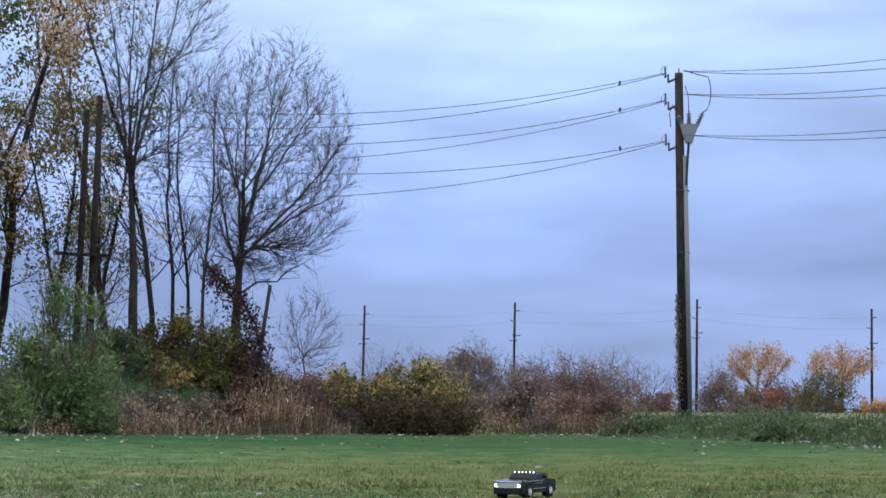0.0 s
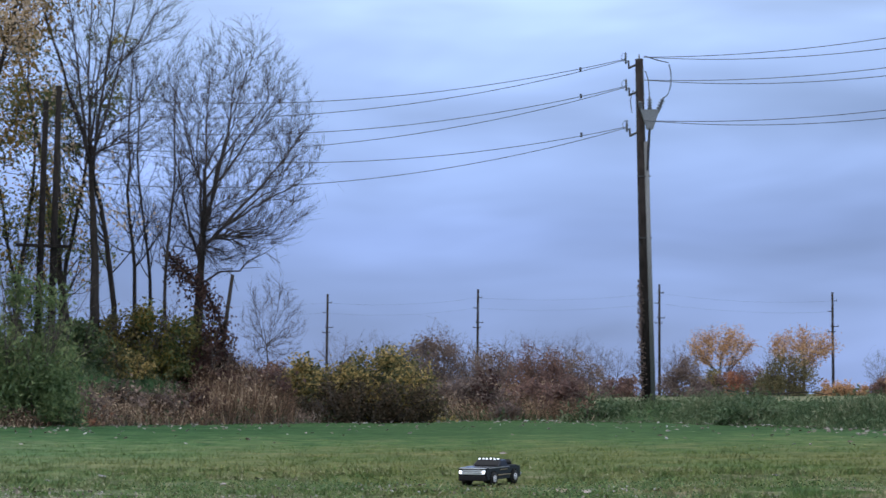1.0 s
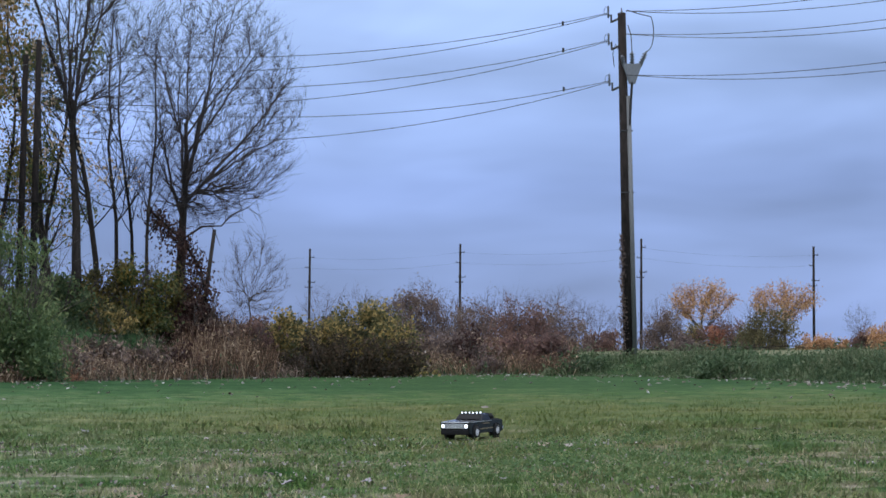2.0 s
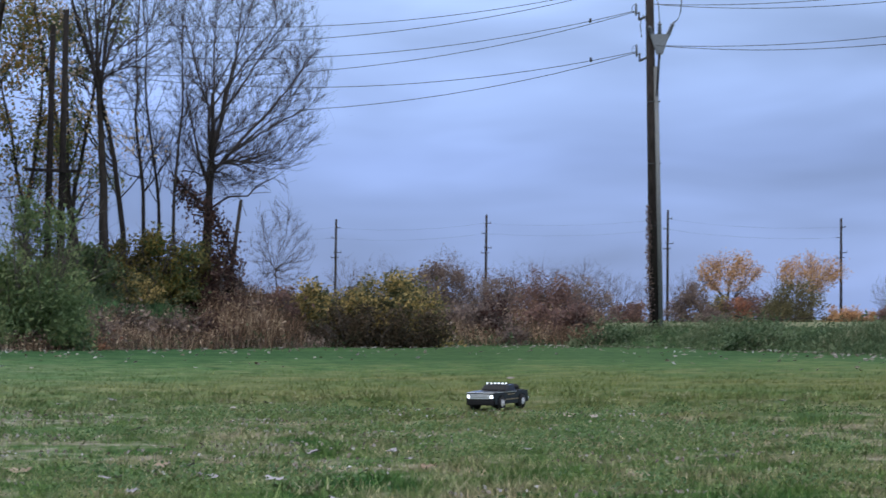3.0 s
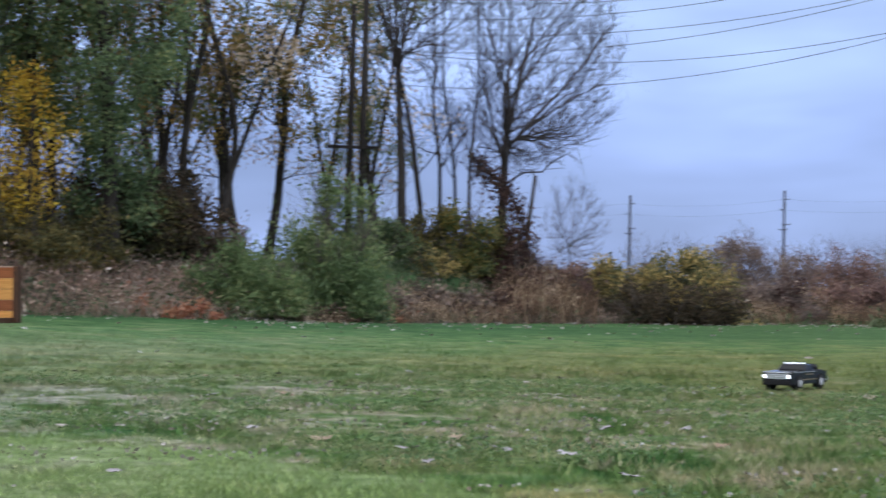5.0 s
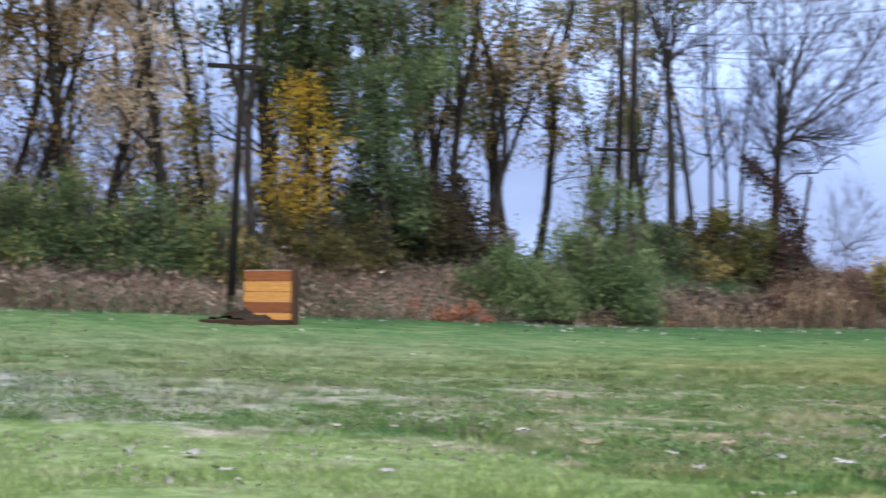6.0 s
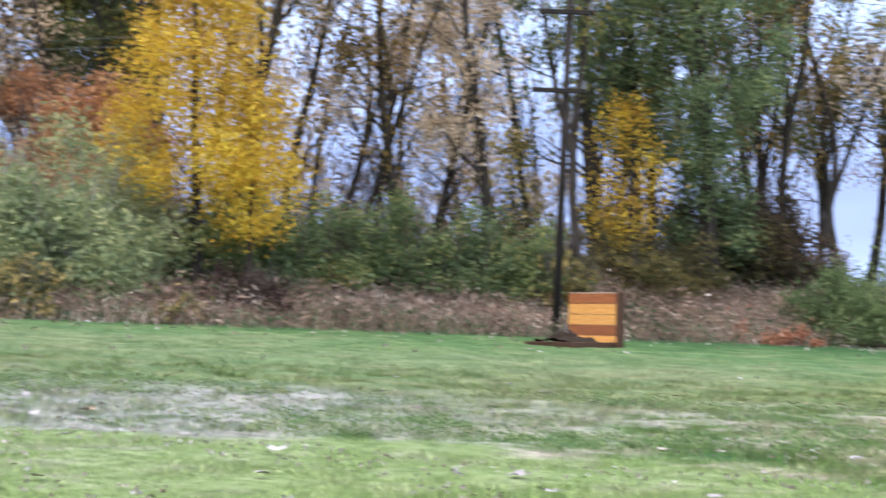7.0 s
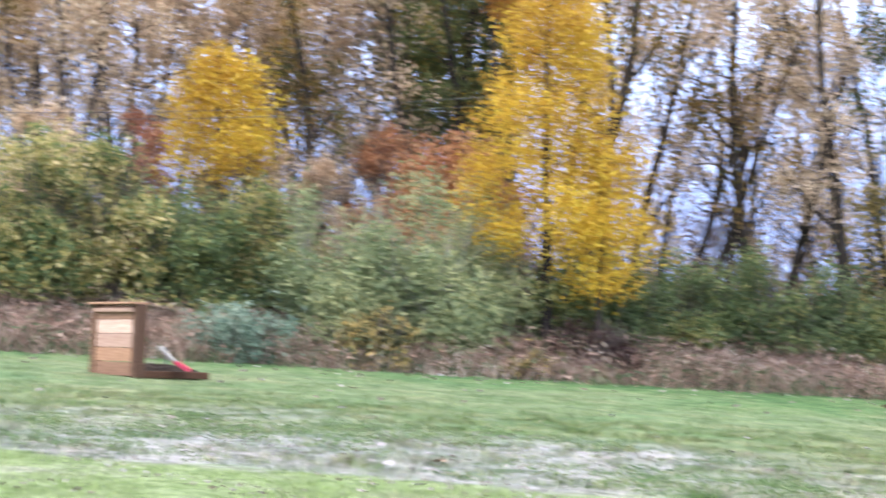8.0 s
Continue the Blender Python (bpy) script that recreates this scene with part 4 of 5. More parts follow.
for k, (az, r, rx, rz, leaf, label) in enumerate((
        (-11.7, 45.0, 1.3, 1.8, L_IVY, "dark green undergrowth beside the two poles"), (-10.6, 46.0, 1.4, 1.9, L_DUSK, "dark olive undergrowth round the bare trees"), (-9.7, 46.4, 1.3, 2.15, L_DUSK, "dark olive undergrowth between thin stems"),
        (-8.7, 46.0, 1.3, 2.1, L_OLIVE, "olive undergrowth with a few yellow leaves"), (-7.9, 46.2, 1.0, 2.0, L_DUSK, "dark undergrowth at the bare tree's foot"), (-6.9, 45.9, 1.0, 1.9, L_VINE, "dark maroon tangle round the broken stem"))):
    S("undergrowth", planted(az, r), rx, 1.0, rz, 5600, 0.09, leaf, label, 54 + 200 * k, 24, 16)
S("yellow_bush", planted(-9.8, 44.4), 0.9, 0.7, 0.9, 1500, 0.09, L_SHRUB_Y, "low bush with mustard yellow leaves", 56, 16, 8)
S("yellow_shrub", planted(-0.9, 48.4), 1.9, 1.2, 2.3, 14000, 0.09, L_SHRUB_Y, "rounded shrub with yellow-green autumn leaves", 59, 34)
S("yellow_shrub", planted(-3.15, 48.4), 2.1, 1.1, 1.6, 10000, 0.09, L_SHRUB_Y, "lower shrub with dull yellow leaves", 60, 30)
# dark leaves before the lower half of the yellow shrubs
S("bramble", planted(-1.9, 46.9), 3.2, 0.8, 1.25, 9000, 0.08, L_DARKBR, "dark brown leafy skirt under the yellow shrubs", 61, 26, 20)
S("bramble", planted(1.6, 52), 1.4, 1.0, 1.1, 4000, 0.10, L_BROWN, "brown bramble beside the yellow shrub", 62)
S("bramble", planted(4.6, 53), 1.6, 1.0, 0.8, 3000, 0.10, L_FAR_RED, "low russet bramble along the bank", 63)
for k, (az, d, rx, rz, leaf, label) in enumerate((
        (-11.3, 1.2, 0.7, 0.55, L_BROWN, "dry brown bramble clump on the bank"), (-9.9, 1.6, 0.7, 0.7, M_WEED, "straw-coloured dry clump in the reeds"), (-8.6, 1.4, 0.8, 0.6, L_BROWN, "dry brown bramble clump on the bank"),
        (-7.3, 1.2, 0.7, 0.75, L_VINE, "dark dead bramble clump in the reeds"), (-6.0, 2.2, 0.8, 0.9, M_WEED, "straw-coloured dry clump in the reeds"), (-5.0, 2.8, 0.8, 1.1, L_FAR_RED, "russet bramble below the leafless bush"),
        (0.6, 1.0, 0.8, 0.9, M_WEED, "straw-coloured dry clump beside the shrub"), (2.6, 2.2, 0.9, 1.1, L_VINE, "dark dead bramble clump on the bank"), (3.4, 0.8, 0.7, 0.6, L_BROWN, "low brown clump at the lawn's edge"),
        (5.6, 3.0, 1.0, 0.8, L_FAR_RED, "low russet bramble by the tall grass"), (6.6, 0.6, 1.0, 0.55, M_REED, "dark green grass tussock near the pole"), (12.0, 0.8, 1.1, 0.45, M_REED, "dark green grass tussock at the edge"))):
    S("dead_clump", planted(az, float(edge_at(az)) + d), rx, 0.7, rz, int(1500 * rx), 0.08, leaf, label, 140 + k, 18, 20, None, 2.6, 0.3)
# thickets at the ivy trees' foot have its shade put into dark leaves
EDGE_SHRUBS = (
    (-20.0, 38.6, 1.5, 2.5, L_DUSK, "dark olive thicket under the trees"), (-18.6, 39.4, 1.4, 2.6, L_DARKBR, "dark brown leafy thicket by the willow bush"), (-17.4, 40.0, 1.2, 1.2, L_BROWN, "lower brown thicket beside the willow bush"),
    (-22.2, 36.8, 1.4, 2.0, L_DUSK, "shrub at the ivy tree's foot, its shade put into dark leaves"), (-21.3, 38.4, 1.5, 2.4, L_DARKBR, "thicket beneath the ivy tree, coloured dark brown for its shade"), (-19.2, 38.9, 1.4, 2.4, L_DARKBR, "thicket between the trunks, coloured dark brown for shade"), (-24.4, 36.6, 1.0, 2.6, L_SHRUB_Y, "yellow-green sapling shrub behind the pole"),
    (-23.9, 36.0, 1.3, 1.8, L_DUSK, "olive shrub between the ivy trees and the pole, darkened for shade"), (-27.6, 33.3, 1.3, 2.0, L_GREEN, "deep green shrub at the wood's edge"), (-29.8, 33.3, 1.4, 2.0, L_IVY, "dark green shrub at the wood's edge"),
    (-31.9, 33, 1.4, 2.15, L_GREEN, "broad green shrub at the wood's edge"), (-34.2, 32.3, 1.4, 2.1, L_GREEN, "green shrub with a few yellow leaves"),
    (-36.3, 31.2, 1.1, 2.1, L_IVY, "dark shrub under the golden tree"), (-38.6, 30.7, 1.3, 2.2, L_GREEN, "green shrub below the golden tree"),
    (-25.9, 33, 0.6, 1.7, L_SHRUB_Y, "small yellow shrub beside the pole"), (-40.8, 30.2, 1.5, 3.0, L_WILLOW, "grey-green shrub with arching branches"),
    (-43.6, 29.2, 1.8, 3.3, L_WILLOW, "large grey-green willow shrub"), (-46.6, 29.2, 1.6, 3.0, L_WILLOW, "grey-green willow shrub with pale stems"),
    (-49.3, 30.2, 1.5, 3.0, L_MIX, "green shrub dotted with yellow"), (-51.6, 29.5, 1.5, 3.0, L_GREEN, "deep green broad shrub"),
    (-54.2, 29.8, 1.6, 3.2, L_MIX, "yellow-green shrub behind the wooden board"), (-57.0, 29.5, 1.7, 3.3, L_MIX, "shrub of mixed green and cream leaves"),
    (-60.0, 29, 1.7, 3.0, L_MIX, "yellowing shrub at the wood's edge"), (-41.7, 32.6, 1.9, 4.2, L_SUMAC, "faded russet sumac bush above the willows"), (-44.0, 33, 1.9, 4.4, L_SUMAC, "broad russet sumac bush behind the willows"),
    (-53.6, 33, 1.2, 4.2, L_RED, "faded russet bush behind the shrubs"), (-50.2, 32, 1.0, 3.7, L_SHRUB_Y, "bright yellow bush below the small golden tree"),
    (-56.5, 32.5, 1.5, 4.0, L_TAN, "tan shrub between the trees"), (-47.8, 33, 1.4, 3.8, L_TAN, "tan leafy thicket behind the willows"))
for k, (az, r, rx, rz, leaf, label) in enumerate(EDGE_SHRUBS):
    willowy = leaf is L_WILLOW
    S("wood_edge_shrub", planted(az, r), rx, 1.1, rz, int((5200 if willowy else 5000) * rx * rz / 2.4), 0.062 if willowy else 0.085, leaf, label, 71 + k, 26, 14, M_PALE if willowy else None, 2.6 if willowy else 1.5)
for k, (az, r, rx, rz, leaf, label) in enumerate((
        (-20.4, 43, 1.8, 3.3, L_VINE, "dark leafless thicket between the trunks"), (-23.6, 43, 1.7, 3.6, L_BROWN, "brown twiggy thicket between the trunks"),
        (-26.6, 42, 1.7, 3.9, L_TAN, "thin tan thicket behind the shrubs"), (-46.3, 36, 1.6, 4.7, L_TAN, "thin tan thicket beside the russet bush"), (-29.0, 43, 1.7, 3.6, L_SUMAC, "faded russet thicket behind the shrubs"), (-31.2, 42, 1.7, 3.9, L_TAN, "thin tan thicket behind the shrubs"),
        (-33.4, 43, 1.7, 4.2, L_BROWN, "brown twiggy thicket between the trunks"), (-35.6, 42, 1.7, 4.0, L_TAN, "thin tan thicket behind the shrubs"), (-37.6, 42, 1.6, 4.4, L_OLIVE, "olive thicket behind the golden tree"))):
    S("thicket", planted(az, r), rx, 1.0, rz, 2600, 0.09, leaf, label, 300 + k, 30, 26, None, 1.6, 0.6)
S("yellow_bush", planted(-45.0, 27.6), 0.9, 0.7, 1.15, 2000, 0.10, L_SHRUB_Y, "small bush with orange-yellow leaves at the lawn", 105, 18, 8)
S("purple_thicket", planted(-37.4, 29.5), 1.0, 0.8, 1.05, 1800, 0.08, L_VINE, "low purple-brown tangle of twigs", 106, 16, 30)
S("teal_bush", planted(-49.6, 27.0), 1.5, 0.8, 1.1, 4200, 0.07, L_TEAL, "low blue-green bush behind the horseshoe pit", 107, 18, 12)
S("yellow_bush", planted(-40.0, 28.2), 0.9, 0.5, 0.5, 1200, 0.09, L_SHRUB_Y, "low yellowing weeds in the dry strip", 109, 14, 8)
S("red_weed", planted(-18.8, 34.2), 1.1, 0.5, 0.55, 1100, 0.08, L_RED, "low russet red weeds at the lawn's edge", 108, 14, 14)

# leafless bush by the gap
tree("bare_bush", planted(-4.85, 51, 0), bare_crown(31, 0.3, (0, 0), (0.1, 0, 1.9), (1.1, 0.9, 1.75), 0.04, (8, 16, 60, 240, 800), 0.0035), None, "small leafless bush with a fan of twigs", M_TWIG)

# ---------------------------------------------------------------- far trees beyond the gap
far_bare = bare_crown(33, 0.9, (0, 0), (0, 0, 2.9), (2.0, 1.8, 2.2), 0.08, (8, 14, 50, 170, 420), 0.0046, 0.9, 0.5, 0.6, 0.4)
far_tree = tree("far_bare_tree", planted(-0.4, 108, 0, 0.8), far_bare, None, "distant leafless brown tree behind the shrubs", M_TWIG)
far_tree["group"] = "distant autumn bare trees"
for az, r, sc, turn in ((-2.47, 104, 0.82, 30), (-1.2, 104, 0.86, 100), (1.03, 100, 0.94, 170), (3.76, 100, 0.82, 220), (6.0, 100, 0.8, 300), (0.2, 92, 0.65, 15), (2.0, 94, 0.7, 60), (2.9, 98, 0.72, 140),
                        (4.6, 94, 0.72, 80), (5.3, 94, 0.72, 250), (6.6, 104, 0.7, 10), (7.3, 100, 0.62, 340), (8.2, 106, 0.6, 120), (9.6, 104, 0.72, 200), (11.6, 106, 0.55, 44), (16.2, 110, 0.6, 99)):
    x, y, z = spot(az, r)
    t = copy_thing(far_tree, Matrix())
    t.matrix_basis = pose(x, y, z, 0, 0, turn) @ Matrix.Scale(sc, 4)
for az, r, rx, rz, leaf, label, sd_ in (
        (0.1, 92, 2.0, 3.1, L_BROWN, "distant autumn brown domed thicket", 126), (1.3, 88, 2.8, 3.6, L_BROWN, "distant autumn thicket with brown leaves", 111), (3.0, 90, 2.4, 2.8, L_BROWN, "distant autumn grey-brown thicket", 112), (4.6, 86, 2.4, 3.3, L_FAR_RED, "distant autumn russet shrub", 113),
        (5.8, 90, 2.2, 2.6, L_BROWN, "distant autumn thicket with dark leaves", 114), (7.4, 95, 1.8, 1.3, L_FAR_RED, "distant autumn low red shrub", 115), (9.6, 100, 1.8, 2.6, L_BROWN, "distant autumn dark twiggy shrub", 116),
        (11.8, 104, 2.4, 2.0, L_FAR_RED, "distant autumn red-leaved shrub", 117), (13.0, 98, 2.2, 3.0, L_FAR_OLIVE, "distant autumn olive green shrub", 118), (15.0, 100, 1.8, 1.0, L_FAR_OR, "distant autumn low orange shrub", 119),
        (16.6, 100, 2.0, 1.4, L_FAR_RED, "distant autumn shrub with red leaves", 120), (17.6, 96, 2.2, 1.7, L_FAR_OR, "distant autumn orange shrub", 121), (-2.6, 80, 3.0, 1.6, L_BROWN, "distant autumn brown hedge", 122), (10.3, 96, 1.2, 0.9, L_BROWN, "distant autumn low brown shrub", 123), (10.6, 104, 1.0, 2.0, L_SHRUB_Y, "distant autumn shrub with yellow-green leaves", 124), (11.4, 102, 0.7, 1.9, L_RED, "distant autumn shrub with pinkish red leaves", 125)):
    S("far_shrub", planted(az, r), rx, 1.4, rz, int(2800 * rx), 0.10, leaf, label, sd_, 30, 16)
for az, r, h, seed in ((10.9, 110, 4.8, 131), (13.7, 108, 4.5, 132)):
    wood = bare_crown(seed, h * 0.26, (0, 0), (0, 0, h * 0.62), (h * 0.54, h * 0.5, h * 0.38), 0.12, (7, 12, 40, 160, 400), 0.008)
    tips = np.concatenate([v for v, _ in wood[1]])
    pick = tips[np.random.default_rng(seed).integers(0, len(tips), 5000)] + np.random.default_rng(seed + 3).normal(size=(5000, 3)) * 0.14
    pick = pick[pick[:, 2] > h * 0.42]
    tree("orange_tree", planted(az, r), wood, leaves(np.random.default_rng(seed + 9), pick, 0.08, 1.4, 0.4), "distant tree with thinning orange leaves", M_TWIG, L_FAR_OR, "orange leaves")

# ---------------------------------------------------------------- poles and wires
M_GREY = plain("galvanised_grey", (0.17, 0.18, 0.195), 0.5, 0.3)
M_CONDUIT = plain("grey_plastic_conduit", (0.15, 0.155, 0.16), 0.55)
M_PORCELAIN = plain("insulator_grey", (0.10, 0.11, 0.13), 0.4)
M_IRON = plain("dark_iron", (0.035, 0.036, 0.04), 0.6)
M_WIRE = plain("aluminium_wire", (0.06, 0.065, 0.075), 0.5, 0.2)
M_RUBBER_BLACK = plain("black_cable", (0.02, 0.02, 0.022), 0.6)


def up_at(az, el, r):
    return Vector((r * math.sin(radians(az)), r * math.cos(radians(az)), EYE + r * math.tan(radians(el))))


def wire(name, points, r, parent, mat=None, sides=5, label=""):
    pts = np.array([tuple(p) for p in points])[None]
    return piece(name, mesh_of(name, *tubes(pts, np.full(pts.shape[:2], r), sides), mat or M_WIRE, True), parent, label)


def sagging(a, b, sag, n=28):
    a, b = Vector(a), Vector(b)
    return [a.lerp(b, k / n) - Vector((0, 0, 4 * sag * (k / n) * (1 - k / n))) for k in range(n + 1)]


PR = 50.0
px, py, pz = spot(8.36, PR)
p_top = up_at(8.30, 11.72, PR).z
pole = empty("utility_pole", Matrix.Translation((px, py, pz)), "weathered wooden utility pole with cable terminations and a grey conduit", "utility pole")
inv = Matrix.Translation((-px, -py, -pz))


def lp(v):
    return inv @ Vector(v)


bm = bmesh.new()
rod(bm, (0, 0, -0.4), (-0.05, 0, p_top - pz), 0.17, 0.125, 16)
part("shaft", bm, M_POLE, pole, smooth=True)
bm = bmesh.new()
rod(bm, (0.17, -0.10, 0), (0.10, -0.09, p_top - pz - 2.6), 0.075, 0.075, 10)
part("conduit", bm, M_CONDUIT, pole, "grey plastic conduit up the pole", True)
for k in range(4):
    bm = bmesh.new()
    box(bm, (0.40, 0.04, 0.04), (0.02, -0.13, 1.2 + 1.9 * k), 0.006)
    part("strap", bm, M_IRON, pole)
bm = bmesh.new()
rod(bm, (-0.05, 0, p_top - pz - 0.02), (-0.05, 0, p_top - pz + 0.16), 0.035, 0.02)
part("pole_cap", bm, M_GREY, pole)
LEVELS = ((11.74, 7.65), (10.80, 7.54), (9.39, 7.63))
for k, (el, az) in enumerate(LEVELS):
    z = up_at(az, el, PR).z - pz
    bm = bmesh.new()
    rod(bm, (-0.38, -0.02, z - 0.30), (-0.08, -0.02, z - 0.16), 0.035, 0.035, 8)
    rod(bm, (-0.38, -0.02, z - 0.32), (-0.38, -0.02, z - 0.06), 0.03, 0.026, 8)
    part("bracket", bm, M_IRON, pole, "dark iron bracket")
    bm = bmesh.new()
    rod(bm, (-0.47, -0.02, z - 0.17), (-0.47, -0.02, z + 0.21), 0.026, 0.02, 8)
    for q in range(5):
        rod(bm, (-0.47, -0.02, z - 0.13 + 0.066 * q), (-0.47, -0.02, z - 0.10 + 0.066 * q), 0.044, 0.034, 10)
    rod(bm, (-0.38, -0.02, z - 0.1), (-0.47, -0.02, z - 0.1), 0.018, 0.018, 6)
    part("insulator", bm, M_PORCELAIN, pole, "ribbed grey insulator", True)
    loop = [(-0.50 - 0.10 * math.sin(t), -0.02, z + 0.04 + 0.14 * math.cos(t)) for t in np.linspace(0.0, 2.9, 9)]
    wire("jumper", loop, 0.008, pole, M_RUBBER_BLACK)
# cable terminations
tz = up_at(8.6, 9.62, PR).z - pz
bm = bmesh.new()
vs = [bm.verts.new(c) for c in ((-0.08, -0.16, tz + 0.28), (0.52, -0.16, tz + 0.28), (0.30, -0.16, tz - 0.34), (0.12, -0.16, tz - 0.34))]
f = bm.faces.new(vs)
ex = bmesh.ops.extrude_face_region(bm, geom=[f])
bmesh.ops.translate(bm, verts=[v for v in ex["geom"] if isinstance(v, bmesh.types.BMVert)], vec=(0, -0.1, 0))
bmesh.ops.recalc_face_normals(bm, faces=bm.faces)
part("termination_bracket", bm, M_GREY, pole, "light grey triangular cable bracket")
for x0, x1, z1 in ((-0.02, -0.10, 0.55), (0.22, 0.22, 0.68), (0.46, 0.66, 0.66)):
    bm = bmesh.new()
    rod(bm, (x0, -0.2, tz + 0.2), (x1, -0.2, tz + z1), 0.06, 0.03, 9)
    for q in range(4):
        c = Vector((x0, -0.2, tz + 0.25)).lerp(Vector((x1, -0.2, tz + z1)), 0.15 + 0.2 * q)
        rod(bm, c, c + (Vector((x1, -0.2, tz + z1)) - c).normalized() * 0.03, 0.085, 0.06, 9)
    part("cable_termination", bm, M_PORCELAIN, pole, "ribbed grey cable end", True)
bend = [(0.66 + 0.24 * math.sin(t), -0.2, tz + 0.66 + 1.25 * (1 - math.cos(t)) / 2) for t in np.linspace(0, 2.4, 12)]
bend += [(0.45, -0.15, p_top - pz - 0.05), (0.1, -0.1, p_top - pz + 0.08)]
wire("cable", bend, 0.016, pole, M_RUBBER_BLACK, 6)
wire("cable", [(0.22, -0.2, tz + 0.68), (0.2, -0.18, tz + 1.2), (0.12, -0.1, tz + 1.5)], 0.014, pole, M_RUBBER_BLACK, 6)
wire("cable", [(-0.1, -0.2, tz + 0.5), (-0.28, -0.15, tz + 0.9), (-0.36, -0.1, tz + 0.6), (-0.32, -0.1, tz + 0.2)], 0.014, pole, M_RUBBER_BLACK, 6)
wire("cable", [(0.2, -0.24, tz - 0.3), (0.16, -0.2, tz - 0.9), (0.12, -0.16, tz - 1.6)], 0.04, pole, M_RUBBER_BLACK, 6)
# line wires: two to a level, one span each way
for k, (el, az) in enumerate(LEVELS):
    for q in range(2):
        a = Vector((-0.50, -0.02, up_at(az, el, PR).z - pz - 0.02 - 0.03 * q))
        b = lp(up_at(-17.5, (11.1, 10.05, 9.65)[k] - (0.65, 0.75, 1.35)[k] * q, 53 + q))
        wire("line_wire", sagging(a, b, (1.25, 1.3, 1.35)[k] + 0.12 * q), 0.011, pole)
        a = lp(up_at(8.45, el + (0.05, 0.2, 0.2)[k], PR - 0.3 * q))
        b = lp(up_at(24.0, (12.95, 11.8, 10.4)[k] - (0.42, 0.28, 0.28)[k] * q, 44))
        wire("line_wire", sagging(a, b, 0.42 + 0.1 * q), 0.011, pole)
    c = lp(up_at(6.22, (11.42, 10.5, 9.15)[k], PR + 0.2))
    bm = bmesh.new()
    box(bm, (0.07, 0.07, 0.14), c, 0.02)
    part("wire_spacer", bm, M_RUBBER_BLACK, pole, "small black spacer on the wires")
# vine on the pole's foot
g = np.random.default_rng(61)
n = 1000
zz = g.uniform(0, 3.3, n) ** 1.1
pv = np.stack((-0.17 + 0.055 * g.normal(size=n) * (1.6 - 0.3 * zz), -0.10 + 0.08 * g.normal(size=n), zz), 1)
piece("vine", mesh_of("vine", *leaves(g, pv, 0.045, 1.6, 0.4), L_BROWN), pole, "dry brown vine on the pole")


def far_pole(name, az, el, r, label, arms=(), lean=0.0, rad=0.14, group=""):
    """A plain pole with crossarms given as (height from the top, length, offset)."""
    x, y, z = spot(az, r)
    h = up_at(az, el, r).z - z
    ob = empty(name, pose(x, y, z, 0, lean, -az), label, "utility pole", group)
    bm = bmesh.new()
    rod(bm, (0, 0, -0.3), (0, 0, h), rad, rad * 0.75, 10)
    part("shaft", bm, M_POLE, ob, smooth=True)
    for dz, length, off in arms:
        bm = bmesh.new()
        box(bm, (length, 0.09, 0.085), (off, -rad - 0.04, h - dz), 0.01)
        part("crossarm", bm, M_POLE, ob)
        for s in (-0.45, 0.45):
            bm = bmesh.new()
            rod(bm, (off + s * length, -rad - 0.04, h - dz + 0.04), (off + s * length, -rad - 0.04, h - dz + 0.2), 0.04, 0.025, 8)
            part("insulator", bm, M_PORCELAIN, ob)
    return ob, h, (x, y, z)


FAR = []
for az, el in ((-15.4, 3.6), (-12.0, 3.6), (-2.87, 3.63), (2.43, 3.77), (8.79, 3.86), (14.69, 3.47)):
    ob, h, at = far_pole("far_utility_pole", az, el, 190, "distant slim utility pole of the far line", ((1.0, 0.6, 0.2), (2.2, 0.6, -0.2), (3.9, 0.9, 0.2), (4.5, 0.9, -0.1)), 1.0, 0.17, "poles of the far line")
    FAR.append((ob, h, at))
for (o1, h1, a1), (o2, h2, a2) in zip(FAR, FAR[1:]):
    for dz in (1.0, 2.2):
        pts = [o1.matrix_basis.inverted() @ p for p in sagging((a1[0], a1[1], a1[2] + h1 - dz), (a2[0], a2[1], a2[2] + h2 - dz), 0.5, 14)]
        wire("line_wire", pts, 0.006, o1, None, 4)
far_pole("wood_pole", -12.35, 10.73, 44, "dark wooden pole standing by the trees", ((4.3, 1.35, -0.3),), 1.2, 0.105)
far_pole("wood_pole", -12.78, 10.22, 45.5, "dark wooden pole close beside another", (), 1.2, 0.105)
p_ob, p_h, p_at = far_pole("wood_pole", -26.3, 12.2, 31.2, "dark wooden pole with two crossarms before the wood", ((0.85, 1.05, -0.05), (2.37, 1.06, -0.14)), 1.9, 0.085)
for s in (-0.6, 0.6):
    for far_end in ((-58, 8.0, 30), (-13.0, 10.0, 44.5)):
        a = p_ob.matrix_basis @ Vector((s, -0.18, p_h - 0.62))
        pts = [p_ob.matrix_basis.inverted() @ p for p in sagging(a, up_at(*far_end) + Vector((s * 0.4, s, 0)), 0.35)]
        wire("line_wire", pts, 0.005, p_ob, M_WIRE, 4)
